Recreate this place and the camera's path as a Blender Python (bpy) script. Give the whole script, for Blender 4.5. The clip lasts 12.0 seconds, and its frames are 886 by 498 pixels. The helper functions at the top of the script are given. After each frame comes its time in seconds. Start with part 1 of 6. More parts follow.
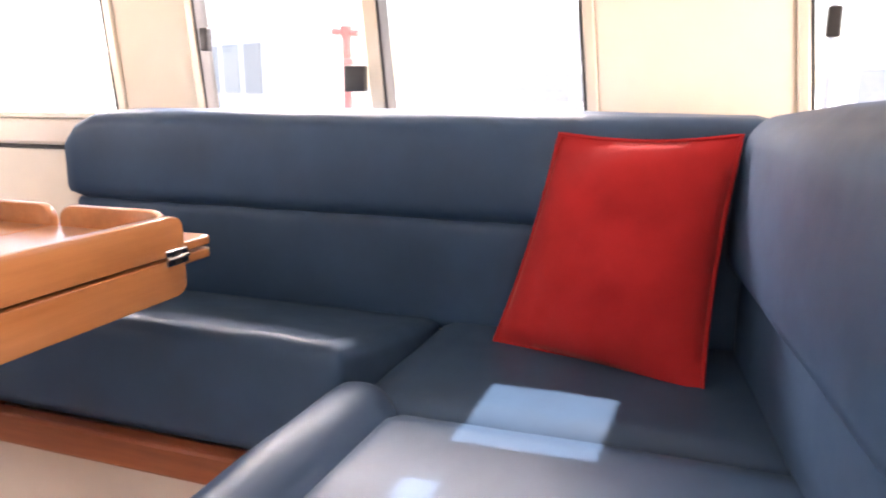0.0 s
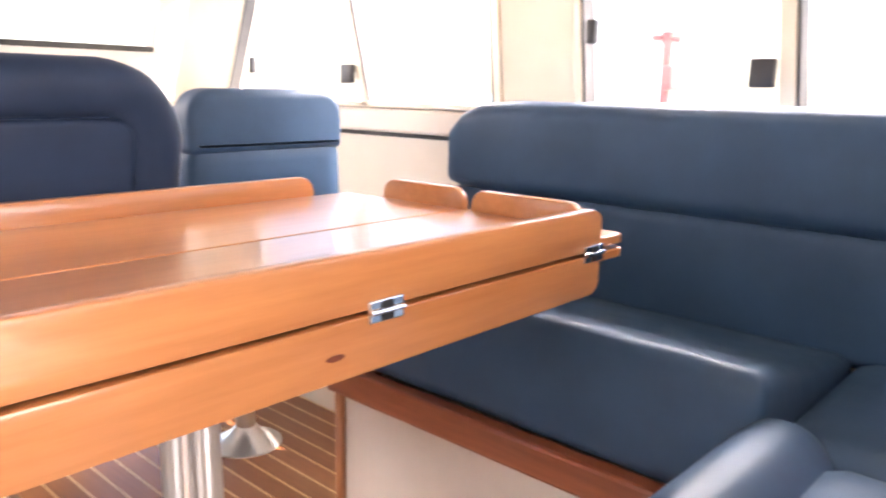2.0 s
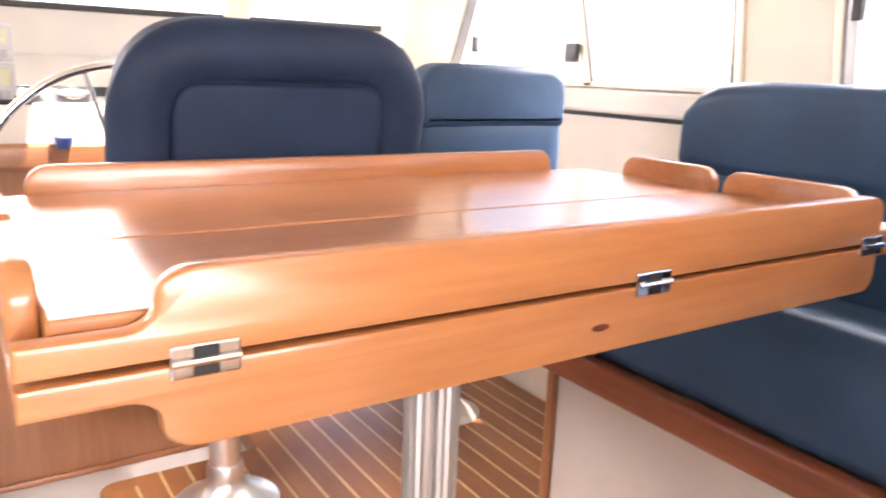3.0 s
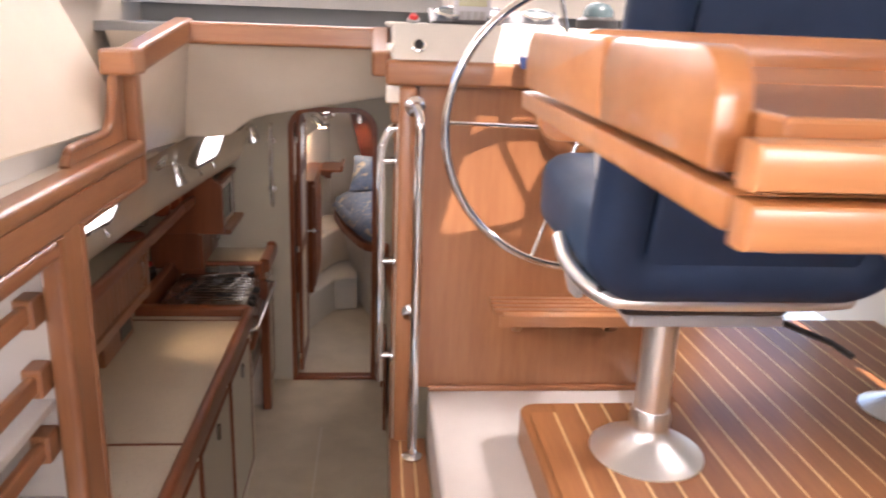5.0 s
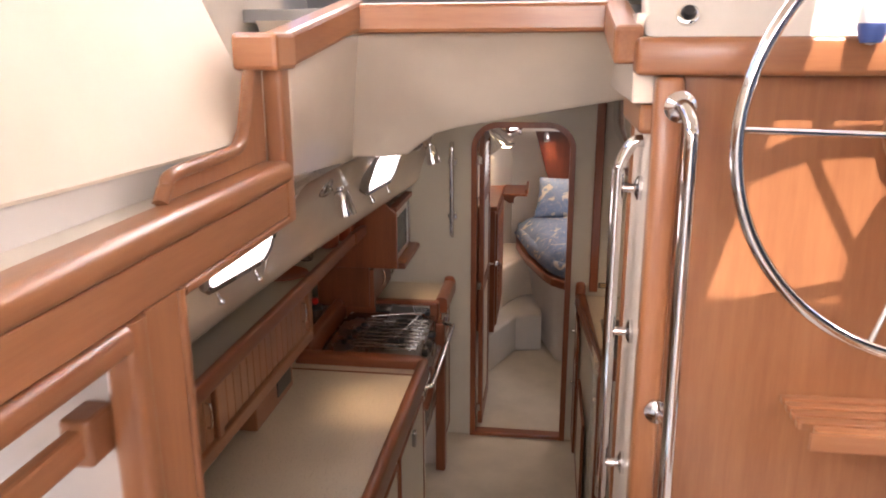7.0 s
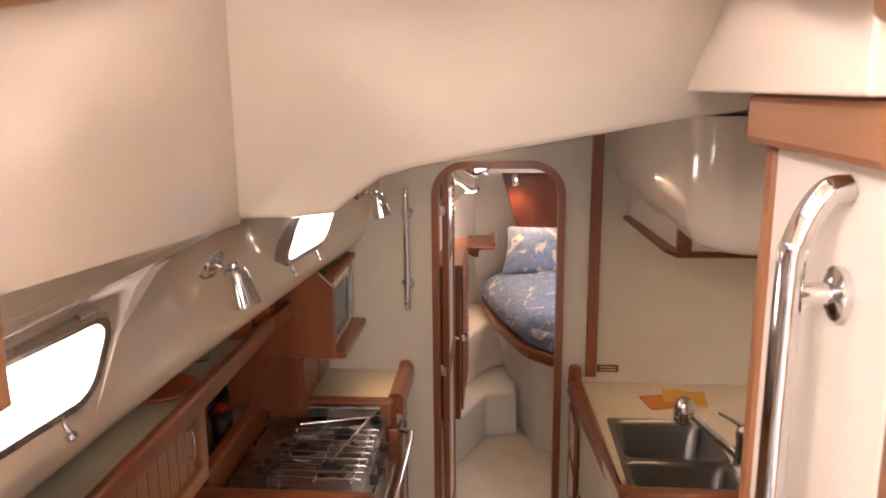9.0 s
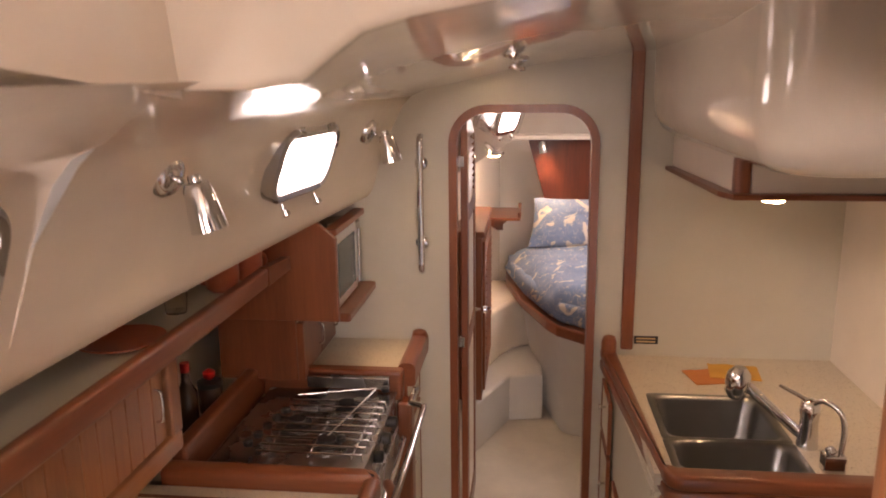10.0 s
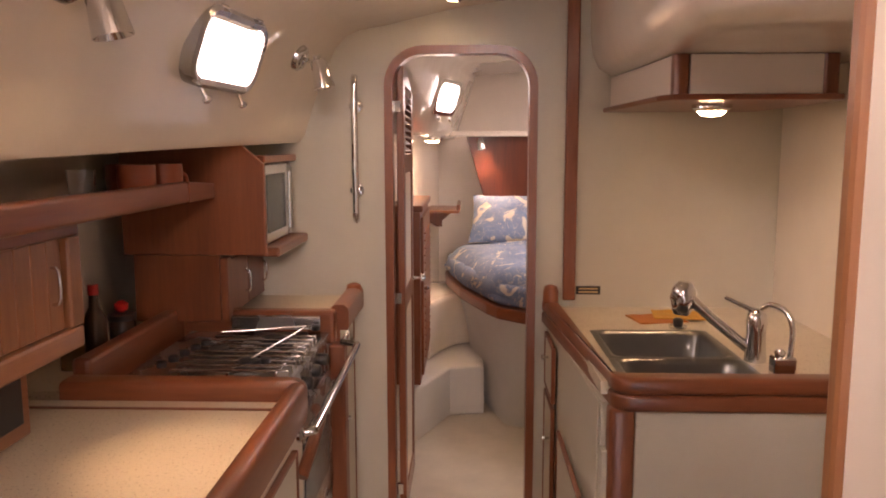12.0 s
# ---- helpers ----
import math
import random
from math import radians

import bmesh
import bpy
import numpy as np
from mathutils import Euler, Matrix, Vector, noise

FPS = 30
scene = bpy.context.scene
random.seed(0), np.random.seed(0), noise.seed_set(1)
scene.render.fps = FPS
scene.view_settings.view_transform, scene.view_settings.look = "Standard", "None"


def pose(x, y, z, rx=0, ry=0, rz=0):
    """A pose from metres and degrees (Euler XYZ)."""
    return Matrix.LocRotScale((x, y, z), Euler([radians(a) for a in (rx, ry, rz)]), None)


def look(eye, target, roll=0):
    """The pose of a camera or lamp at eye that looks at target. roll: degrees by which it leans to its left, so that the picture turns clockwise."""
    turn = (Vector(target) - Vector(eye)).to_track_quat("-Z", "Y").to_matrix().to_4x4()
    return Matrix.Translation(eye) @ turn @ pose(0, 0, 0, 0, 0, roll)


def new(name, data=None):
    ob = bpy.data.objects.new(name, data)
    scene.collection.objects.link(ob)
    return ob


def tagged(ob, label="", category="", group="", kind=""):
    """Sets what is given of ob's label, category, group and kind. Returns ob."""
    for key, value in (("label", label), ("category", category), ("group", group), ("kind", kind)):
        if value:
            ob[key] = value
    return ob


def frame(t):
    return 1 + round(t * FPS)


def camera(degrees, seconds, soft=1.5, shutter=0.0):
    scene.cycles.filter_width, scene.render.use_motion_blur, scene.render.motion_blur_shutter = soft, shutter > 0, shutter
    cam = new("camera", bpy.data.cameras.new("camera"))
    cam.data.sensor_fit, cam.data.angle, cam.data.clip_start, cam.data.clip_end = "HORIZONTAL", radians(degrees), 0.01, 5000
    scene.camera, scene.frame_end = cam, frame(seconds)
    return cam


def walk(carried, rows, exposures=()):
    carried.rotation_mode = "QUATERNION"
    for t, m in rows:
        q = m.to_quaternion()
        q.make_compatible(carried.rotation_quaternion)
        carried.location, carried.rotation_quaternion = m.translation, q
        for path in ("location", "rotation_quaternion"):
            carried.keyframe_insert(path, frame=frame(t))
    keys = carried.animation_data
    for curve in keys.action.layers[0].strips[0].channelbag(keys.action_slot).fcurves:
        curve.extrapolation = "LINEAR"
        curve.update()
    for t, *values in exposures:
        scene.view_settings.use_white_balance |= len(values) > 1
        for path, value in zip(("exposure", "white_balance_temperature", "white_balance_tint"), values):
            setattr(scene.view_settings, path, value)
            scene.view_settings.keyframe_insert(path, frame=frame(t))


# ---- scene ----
cam = camera(60.5, 12.0, 1.9, 0.45)
PATH = [
    (0, (0.305, -0.696, 2.679), (2.133, -0.007, 2.253), -0.2),
    (0.5, (0.299, -0.651, 2.672), (2.078, 0.162, 2.257), -0.5),
    (1, (0.303, -0.576, 2.658), (2.006, 0.396, 2.263), -0.1),
    (1.5, (0.31, -0.495, 2.643), (1.902, 0.653, 2.259), 0.5),
    (2, (0.297, -0.448, 2.642), (1.74, 0.875, 2.231), 1.0),
    (2.5, (0.258, -0.408, 2.632), (1.524, 1.082, 2.212), 1.9),
    (3, (0.233, -0.38, 2.612), (1.304, 1.247, 2.156), 2.2),
    (3.5, (0.228, -0.359, 2.577), (1.082, 1.387, 2.103), 2.5),
    (3.6, (0.223, -0.353, 2.57), (1.026, 1.419, 2.104), 2.8),
    (3.7, (0.219, -0.36, 2.564), (0.976, 1.432, 2.099), 2.5),
    (5.3, (0.037, -0.096, 2.453), (0.099, 1.815, 1.865), 2.3),
    (5.5, (0.012, -0.042, 2.444), (0.008, 1.869, 1.853), 2.1),
    (6, (-0.058, 0.112, 2.407), (-0.201, 2.018, 1.818), 0.2),
    (6.5, (-0.067, 0.319, 2.373), (-0.327, 2.223, 1.821), 0.0),
    (8.5, (-0.158, 1.415, 2.269), (-0.415, 3.336, 1.775), -1.0),
    (9, (-0.209, 1.584, 2.229), (-0.357, 3.533, 1.808), -0.5),
    (9.5, (-0.199, 1.737, 2.151), (-0.398, 3.669, 1.675), -1.1),
    (10, (-0.2, 1.897, 1.996), (-0.418, 3.838, 1.565), -0.6),
    (10.5, (-0.192, 1.956, 1.81), (-0.344, 3.923, 1.482), -0.2),
    (11, (-0.179, 1.95, 1.663), (-0.291, 3.93, 1.41), -0.6),
    (11.5, (-0.183, 1.949, 1.563), (-0.258, 3.93, 1.299), 0.5),
    (12, (-0.188, 1.934, 1.523), (-0.253, 3.916, 1.259), -0.1),
]
EXPOSURES = [(0.0, 1.85, 7200, 26), (1.0, 2.05, 7000, 24), (2.0, 2.08, 6900, 23), (3.7, 1.85, 6800, 23), (5.4, 1.65, 6800, 25), (6.7, 1.82, 6900, 26), (8.4, 2.32, 7300, 28), (10.0, 2.42, 7800, 33), (12.0, 2.42, 8000, 37)]
walk(cam, [(t, look(e, g, r)) for t, e, g, r in PATH], EXPOSURES)

# ---- light ----
SUN_EL, SUN_TRAVEL = 1.12, Vector((-0.25, 0.36, -0.90))
world = bpy.data.worlds.new("world")
scene.world = world
world.use_nodes = True
wn = world.node_tree.nodes
sky = wn.new("ShaderNodeTexSky")
sky.sky_type, sky.sun_disc = "NISHITA", False
sky.sun_elevation = SUN_EL
sky.sun_rotation = math.atan2(-SUN_TRAVEL.x, -SUN_TRAVEL.y)
world.node_tree.links.new(sky.outputs[0], wn["Background"].inputs[0])
wn["Background"].inputs[1].default_value = 0.15
sun = new("sun", bpy.data.lights.new("sun", "SUN"))
sun.data.energy, sun.data.angle, sun.data.color = 5.0, radians(0.5), (1.0, 0.95, 0.86)
sun.matrix_world = look((0, 0, 20), Vector((0, 0, 20)) + SUN_TRAVEL)


def window_light(name, x, y, z, tx, ty, tz, w, h, power):
    """Area lamp: skylight entering at an opening, and the added fore cabin fill."""
    lamp = new(name, bpy.data.lights.new(name, "AREA"))
    lamp.data.shape, lamp.data.size, lamp.data.size_y = "RECTANGLE", w, h
    lamp.data.energy, lamp.data.color = power, (1.0, 0.97, 0.94)
    lamp.matrix_world = look((x, y, z), (tx, ty, tz))
    return lamp


window_light("skylight_side", 2.95, 0.25, 3.75, 1.4, 0.25, 2.3, 1.4, 0.6, 50)
window_light("skylight_side_forward", 2.95, 1.75, 3.75, 1.3, 1.6, 2.2, 1.4, 0.6, 105)
window_light("skylight_windscreen", 0.15, 3.32, 3.1, 0.3, 0.9, 2.1, 2.0, 0.5, 11)
window_light("skylight_port", -1.55, -0.3, 3.5, 0.9, -0.1, 2.0, 2.4, 0.6, 50)
window_light("skylight_aft", 0.6, -2.45, 2.75, 0.6, 0.5, 2.2, 2.0, 0.8, 28)


def spot_lamp(name, place, target, power, cone=75, size=0.015, colour=(1.0, 0.72, 0.42)):
    lamp = new(name, bpy.data.lights.new(name, "SPOT"))
    lamp.data.energy, lamp.data.spot_size, lamp.data.spot_blend = 0.7 * power, radians(cone), 1.0
    lamp.data.shadow_soft_size, lamp.data.color = size, colour
    lamp.matrix_world = look(place, target)
    return lamp


# ---- materials ----
def nodes_of(name):
    m = bpy.data.materials.new(name)
    m.use_nodes = True
    return m, m.node_tree, m.node_tree.nodes["Principled BSDF"]


def ramp(nt, fac, stops):
    r = nt.nodes.new("ShaderNodeValToRGB")
    while len(r.color_ramp.elements) < len(stops):
        r.color_ramp.elements.new(0.5)
    for el, (p, c) in zip(r.color_ramp.elements, stops):
        el.position, el.color = p, (*c, 1)
    nt.links.new(fac, r.inputs[0])
    return r


def noise_of(nt, scale, detail=4, rough=0.55, stretch=(1, 1, 1), coords="Object"):
    tc, mp, n = (nt.nodes.new(k) for k in ("ShaderNodeTexCoord", "ShaderNodeMapping", "ShaderNodeTexNoise"))
    mp.inputs["Scale"].default_value = stretch
    n.inputs["Scale"].default_value, n.inputs["Detail"].default_value, n.inputs["Roughness"].default_value = scale, detail, rough
    nt.links.new(tc.outputs[coords], mp.inputs[0])
    nt.links.new(mp.outputs[0], n.inputs[0])
    return n


def bump_of(nt, bsdf, height, strength, distance):
    b = nt.nodes.new("ShaderNodeBump")
    b.inputs["Strength"].default_value, b.inputs["Distance"].default_value = strength, distance
    nt.links.new(height, b.inputs["Height"])
    nt.links.new(b.outputs[0], bsdf.inputs["Normal"])


def plain(name, colour, rough=0.5, metal=0.0, vary=0.08, scale=6.0, bump=0.15, grain=180.0, coat=0.0):
    m, nt, b = nodes_of(name)
    big = noise_of(nt, scale, 5)
    dark = tuple(c * (1 - vary) for c in colour)
    light = tuple(min(1, c * (1 + vary * 0.6)) for c in colour)
    nt.links.new(ramp(nt, big.outputs[0], [(0.3, dark), (0.7, light)]).outputs[0], b.inputs["Base Color"])
    b.inputs["Metallic"].default_value = metal
    b.inputs["Coat Weight"].default_value = coat
    rr = nt.nodes.new("ShaderNodeMapRange")
    rr.inputs["To Min"].default_value, rr.inputs["To Max"].default_value = max(0.02, rough - 0.06), min(1, rough + 0.08)
    nt.links.new(big.outputs[0], rr.inputs["Value"])
    nt.links.new(rr.outputs[0], b.inputs["Roughness"])
    if bump:
        bump_of(nt, b, noise_of(nt, grain, 3).outputs[0], bump, 0.002)
    return m


def wood(name, axis, light=(0.36, 0.160, 0.070), dark=(0.24, 0.092, 0.039), rough=0.32, coat=0.25):
    """Varnished wood with its grain along an axis."""
    m, nt, b = nodes_of(name)
    st = [9.0, 9.0, 9.0]
    st["xyz".index(axis)] = 0.7
    fine = noise_of(nt, 9.0, 8, 0.62, st)
    broad = noise_of(nt, 1.1, 3, 0.5, st)
    info = nt.nodes.new("ShaderNodeObjectInfo")
    mix = nt.nodes.new("ShaderNodeMix")
    mix.data_type = "FLOAT"
    mix.inputs["Factor"].default_value = 0.55
    nt.links.new(fine.outputs[0], mix.inputs["A"])
    nt.links.new(broad.outputs[0], mix.inputs["B"])
    mid = tuple((p + q) / 2 for p, q in zip(light, dark))
    col = ramp(nt, mix.outputs[0], [(0.32, dark), (0.5, mid), (0.68, light)])
    hsv = nt.nodes.new("ShaderNodeHueSaturation")
    val = nt.nodes.new("ShaderNodeMapRange")
    val.inputs["To Min"].default_value, val.inputs["To Max"].default_value = 0.88, 1.12
    nt.links.new(info.outputs["Random"], val.inputs["Value"])
    nt.links.new(val.outputs[0], hsv.inputs["Value"])
    nt.links.new(col.outputs[0], hsv.inputs["Color"])
    nt.links.new(hsv.outputs[0], b.inputs["Base Color"])
    b.inputs["Roughness"].default_value, b.inputs["Coat Weight"].default_value, b.inputs["Coat Roughness"].default_value = rough, coat, 0.15
    bump_of(nt, b, fine.outputs[0], 0.12, 0.001)
    return m


def speckled(name, colour, fleck, rough=0.35):
    m, nt, b = nodes_of(name)
    n = noise_of(nt, 150.0, 2, 0.7)
    big = noise_of(nt, 4.0, 3)
    c1 = ramp(nt, n.outputs[0], [(0.0, fleck), (0.32, fleck), (0.39, colour), (1.0, tuple(min(1, c * 1.08) for c in colour))])
    c2 = ramp(nt, big.outputs[0], [(0.3, (0.93, 0.93, 0.93)), (0.7, (1, 1, 1))])
    mul = nt.nodes.new("ShaderNodeMix")
    mul.data_type, mul.blend_type = "RGBA", "MULTIPLY"
    mul.inputs["Factor"].default_value = 1.0
    nt.links.new(c1.outputs[0], mul.inputs["A"])
    nt.links.new(c2.outputs[0], mul.inputs["B"])
    nt.links.new(mul.outputs["Result"], b.inputs["Base Color"])
    b.inputs["Roughness"].default_value = rough
    return m


def leather(name, colour, rough=0.42, spec=0.45):
    m, nt, b = nodes_of(name)
    big = noise_of(nt, 5.0, 4)
    nt.links.new(ramp(nt, big.outputs[0], [(0.3, tuple(c * 0.85 for c in colour)), (0.7, tuple(c * 1.15 for c in colour))]).outputs[0], b.inputs["Base Color"])
    rr = nt.nodes.new("ShaderNodeMapRange")
    rr.inputs["To Min"].default_value, rr.inputs["To Max"].default_value = rough - 0.06, rough + 0.08
    nt.links.new(noise_of(nt, 14.0, 4).outputs[0], rr.inputs["Value"])
    nt.links.new(rr.outputs[0], b.inputs["Roughness"])
    b.inputs["Specular IOR Level"].default_value = spec
    v = nt.nodes.new("ShaderNodeTexVoronoi")
    v.inputs["Scale"].default_value = 420.0
    tc = nt.nodes.new("ShaderNodeTexCoord")
    nt.links.new(tc.outputs["Object"], v.inputs["Vector"])
    add = nt.nodes.new("ShaderNodeMath")
    add.operation = "MULTIPLY_ADD"
    add.inputs[1].default_value = 0.08
    nt.links.new(v.outputs["Distance"], add.inputs[0])
    nt.links.new(noise_of(nt, 9.0, 3).outputs[0], add.inputs[2])
    bump_of(nt, b, add.outputs[0], 0.12, 0.004)
    return m


def fabric(name, colour, pattern=None):
    m, nt, b = nodes_of(name)
    big = noise_of(nt, 7.0, 4)
    base = ramp(nt, big.outputs[0], [(0.3, tuple(c * 0.86 for c in colour)), (0.7, tuple(min(1, c * 1.1) for c in colour))])
    out = base.outputs[0]
    if pattern:
        motif = noise_of(nt, 7.0, 2, 0.5)
        motif.inputs["Distortion"].default_value = 1.6
        mask = ramp(nt, motif.outputs[0], [(0.0, (0, 0, 0)), (0.60, (0, 0, 0)), (0.625, (1, 1, 1)), (1.0, (1, 1, 1))])
        lines = noise_of(nt, 16.0, 1, 0.5)
        lines.inputs["Distortion"].default_value = 2.5
        lmask = ramp(nt, lines.outputs[0], [(0.455, (0, 0, 0)), (0.472, (0.65, 0.65, 0.65)), (0.488, (0.65, 0.65, 0.65)), (0.505, (0, 0, 0))])
        mx = nt.nodes.new("ShaderNodeMath")
        mx.operation = "MAXIMUM"
        nt.links.new(mask.outputs[0], mx.inputs[0])
        nt.links.new(lmask.outputs[0], mx.inputs[1])
        mix = nt.nodes.new("ShaderNodeMix")
        mix.data_type = "RGBA"
        nt.links.new(mx.outputs[0], mix.inputs["Factor"])
        nt.links.new(out, mix.inputs["A"])
        mix.inputs["B"].default_value = (*pattern, 1)
        out = mix.outputs["Result"]
    nt.links.new(out, b.inputs["Base Color"])
    b.inputs["Roughness"].default_value, b.inputs["Sheen Weight"].default_value = 0.92, 0.06
    b.inputs["Specular IOR Level"].default_value = 0.15
    weave = noise_of(nt, 600.0, 2)
    bump_of(nt, b, weave.outputs[0], 0.25, 0.002)
    return m


def glass(name):
    m, nt, b = nodes_of(name)
    b.inputs["Base Color"].default_value = (1, 1, 1, 1)
    b.inputs["Roughness"].default_value, b.inputs["Transmission Weight"].default_value, b.inputs["IOR"].default_value = 0.01, 1.0, 1.45
    return m


def glow(name, colour, strength):
    m, nt, b = nodes_of(name)
    b.inputs["Emission Color"].default_value, b.inputs["Emission Strength"].default_value = (*colour, 1), strength
    return m


WOOD_X, WOOD_Y, WOOD_Z = (wood("varnished_wood_" + a, a) for a in "xyz")
RED_X, RED_Y, RED_Z = (wood("red_wood_" + a, a, (0.27, 0.085, 0.035), (0.15, 0.042, 0.018)) for a in "xyz")
DEEP = wood("dark_mahogany", "z", (0.17, 0.042, 0.02), (0.09, 0.022, 0.012))
TABLE_X = wood("table_wood", "x", (0.50, 0.215, 0.08), (0.35, 0.13, 0.042), 0.3, 0.6)
TEAK = wood("teak_sole", "y", (0.30, 0.125, 0.045), (0.19, 0.07, 0.026), 0.4, 0.1)
HOLLY = wood("holly_strip", "y", (0.72, 0.52, 0.28), (0.6, 0.4, 0.2), 0.4, 0.1)
WHITE = plain("white_laminate", (0.78, 0.71, 0.62), 0.4, vary=0.04, bump=0.08)
LINER = plain("cream_gelcoat", (0.80, 0.71, 0.59), 0.14, vary=0.04, bump=0.01, coat=0.7)
VINYL = plain("cream_vinyl_panel", (0.80, 0.715, 0.595), 0.6, vary=0.04, bump=0.2)
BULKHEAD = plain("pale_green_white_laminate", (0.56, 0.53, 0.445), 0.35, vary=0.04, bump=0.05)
COUNTER = speckled("speckled_laminate", (0.60, 0.53, 0.42), (0.30, 0.23, 0.15))
CARPET = plain("pale_sole", (0.60, 0.55, 0.46), 0.8, vary=0.1, bump=0.3)
PLINTH = plain("cream_laminate", (0.50, 0.465, 0.425), 0.45, vary=0.05, bump=0.08)
HELM_FLOOR = plain("white_moulded_floor", (0.56, 0.53, 0.50), 0.35, vary=0.05, bump=0.1)
NAVY = leather("navy_leather", (0.031, 0.066, 0.122), 0.46, 0.2)
NAVY_CLOTH = leather("navy_vinyl", (0.017, 0.032, 0.068), 0.55, 0.2)
RED = fabric("red_canvas", (0.36, 0.018, 0.02))
BED = fabric("blue_print_cotton", (0.19, 0.265, 0.41), (0.62, 0.57, 0.50))
CHROME = plain("chrome", (0.70, 0.70, 0.70), 0.08, 1.0, 0.02, bump=0)
STEEL = plain("brushed_steel", (0.42, 0.41, 0.40), 0.26, 1.0, 0.06, bump=0.05)
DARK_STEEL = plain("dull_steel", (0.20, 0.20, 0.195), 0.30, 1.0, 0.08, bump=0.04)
ALU = plain("anodised_aluminium", (0.80, 0.80, 0.79), 0.32, 1.0, 0.04, bump=0.03)
SATIN = plain("satin_steel", (0.80, 0.80, 0.79), 0.3, 0.85, 0.03, bump=0)
BLACK = plain("black_plastic", (0.02, 0.02, 0.022), 0.35, vary=0.2, bump=0.05)
LEDGE = plain("grey_ledge", (0.56, 0.53, 0.47), 0.5, vary=0.06)
GREY = plain("grey_plastic", (0.30, 0.30, 0.29), 0.45, vary=0.06)
PALE_GREY = plain("pale_grey_plastic", (0.42, 0.43, 0.45), 0.4, vary=0.05)
DASH = plain("dash_moulding", (0.66, 0.64, 0.60), 0.4, vary=0.05)
RUBBER = plain("rubber_seal", (0.03, 0.03, 0.03), 0.6, vary=0.2)
FRAME_ALU = plain("window_frame_alloy", (0.70, 0.63, 0.52), 0.35, 0.3, 0.05, bump=0.02)
GLASS = glass("clear_glass")
LIT = glow("lamp_lens", (1.0, 0.78, 0.45), 11)
SAUCE = plain("dark_sauce", (0.05, 0.025, 0.015), 0.25)
CLAY = plain("terracotta_glaze", (0.40, 0.10, 0.045), 0.3, vary=0.12)
RED_PLASTIC = plain("red_plastic", (0.55, 0.02, 0.015), 0.3)
BLUE_PLASTIC = plain("blue_plastic", (0.05, 0.10, 0.30), 0.35)
CLOTH_YELLOW = fabric("yellow_cloth", (0.62, 0.33, 0.06))
CLOTH_ORANGE = fabric("orange_cloth", (0.55, 0.20, 0.06))
OUT_WHITE = plain("white_boat_paint", (0.8, 0.8, 0.8), 0.4)
OUT_DARK = plain("dark_window_tint", (0.06, 0.09, 0.10), 0.2)
# crane red, with the outdoor haze and glare mixed into its colour
OUT_RED = plain("hazed_red_paint", (0.62, 0.22, 0.19), 0.6)
# dark boat windows, painted pale to stand for glare over distance
HAZED_PANE = plain("hazed_boat_window", (0.36, 0.40, 0.42), 0.3)
WATER = plain("harbour_water", (0.20, 0.24, 0.25), 0.15, scale=0.5, bump=0.4, grain=3.0)


# ---- shape helpers ----
def part(name, bm, material, parent=None, label="", smooth=False):
    """Links a bmesh as one mesh object, under a thing or a part."""
    me = bpy.data.meshes.new(name)
    bm.normal_update()
    bm.to_mesh(me)
    bm.free()
    me.materials.append(material)
    if smooth:
        for p in me.polygons:
            p.use_smooth = True
        me.set_sharp_from_angle(angle=radians(smooth if smooth is not True else 50))
    ob = new(name, me)
    if parent:
        ob.parent = parent
        ob.matrix_parent_inverse = world_of(parent).inverted()
    if label:
        tagged(ob, label)
    return ob


def world_of(ob):
    m = ob.matrix_basis.copy()
    while ob.parent:
        m = ob.parent.matrix_basis @ ob.matrix_parent_inverse @ m
        ob = ob.parent
    return m


def thing(name, x, y, z, label, category, group="", kind=""):
    e = new(name)
    e.location = (x, y, z)
    e.empty_display_size = 0.1
    return tagged(e, label, category, group, kind)


def box(x0, x1, y0, y1, z0, z1, bevel=0.004, seg=2, bm=None):
    bm = bm or bmesh.new()
    vs = [bm.verts.new((x, y, z)) for x in (x0, x1) for y in (y0, y1) for z in (z0, z1)]
    fs = [bm.faces.new([vs[i] for i in f]) for f in ((0, 1, 3, 2), (4, 6, 7, 5), (0, 4, 5, 1), (2, 3, 7, 6), (0, 2, 6, 4), (1, 5, 7, 3))]
    if bevel:
        es = list({e for f in fs for e in f.edges})
        bmesh.ops.bevel(bm, geom=es, offset=min(bevel, 0.45 * min(abs(x1 - x0), abs(y1 - y0), abs(z1 - z0))), segments=seg, affect="EDGES", profile=0.5)
    return bm


def prism(points, axis, a, b, bevel=0.0, seg=2, bm=None):
    """Extrudes an outline of (u, v) along an axis from a to b. u, v are the other two axes in order."""
    bm = bm or bmesh.new()
    i = "xyz".index(axis)

    def at(u, v, w):
        c = [u, v]
        c.insert(i, w)
        return c
    lo = [bm.verts.new(at(u, v, a)) for u, v in points]
    hi = [bm.verts.new(at(u, v, b)) for u, v in points]
    fs = [bm.faces.new(lo), bm.faces.new(hi[::-1])]
    n = len(points)
    for k in range(n):
        fs.append(bm.faces.new((lo[k], hi[k], hi[(k + 1) % n], lo[(k + 1) % n])))
    bmesh.ops.recalc_face_normals(bm, faces=fs)
    if bevel:
        es = list(set(fs[0].edges) | set(fs[1].edges))
        bmesh.ops.bevel(bm, geom=es, offset=bevel, segments=seg, affect="EDGES", profile=0.5)
    return bm


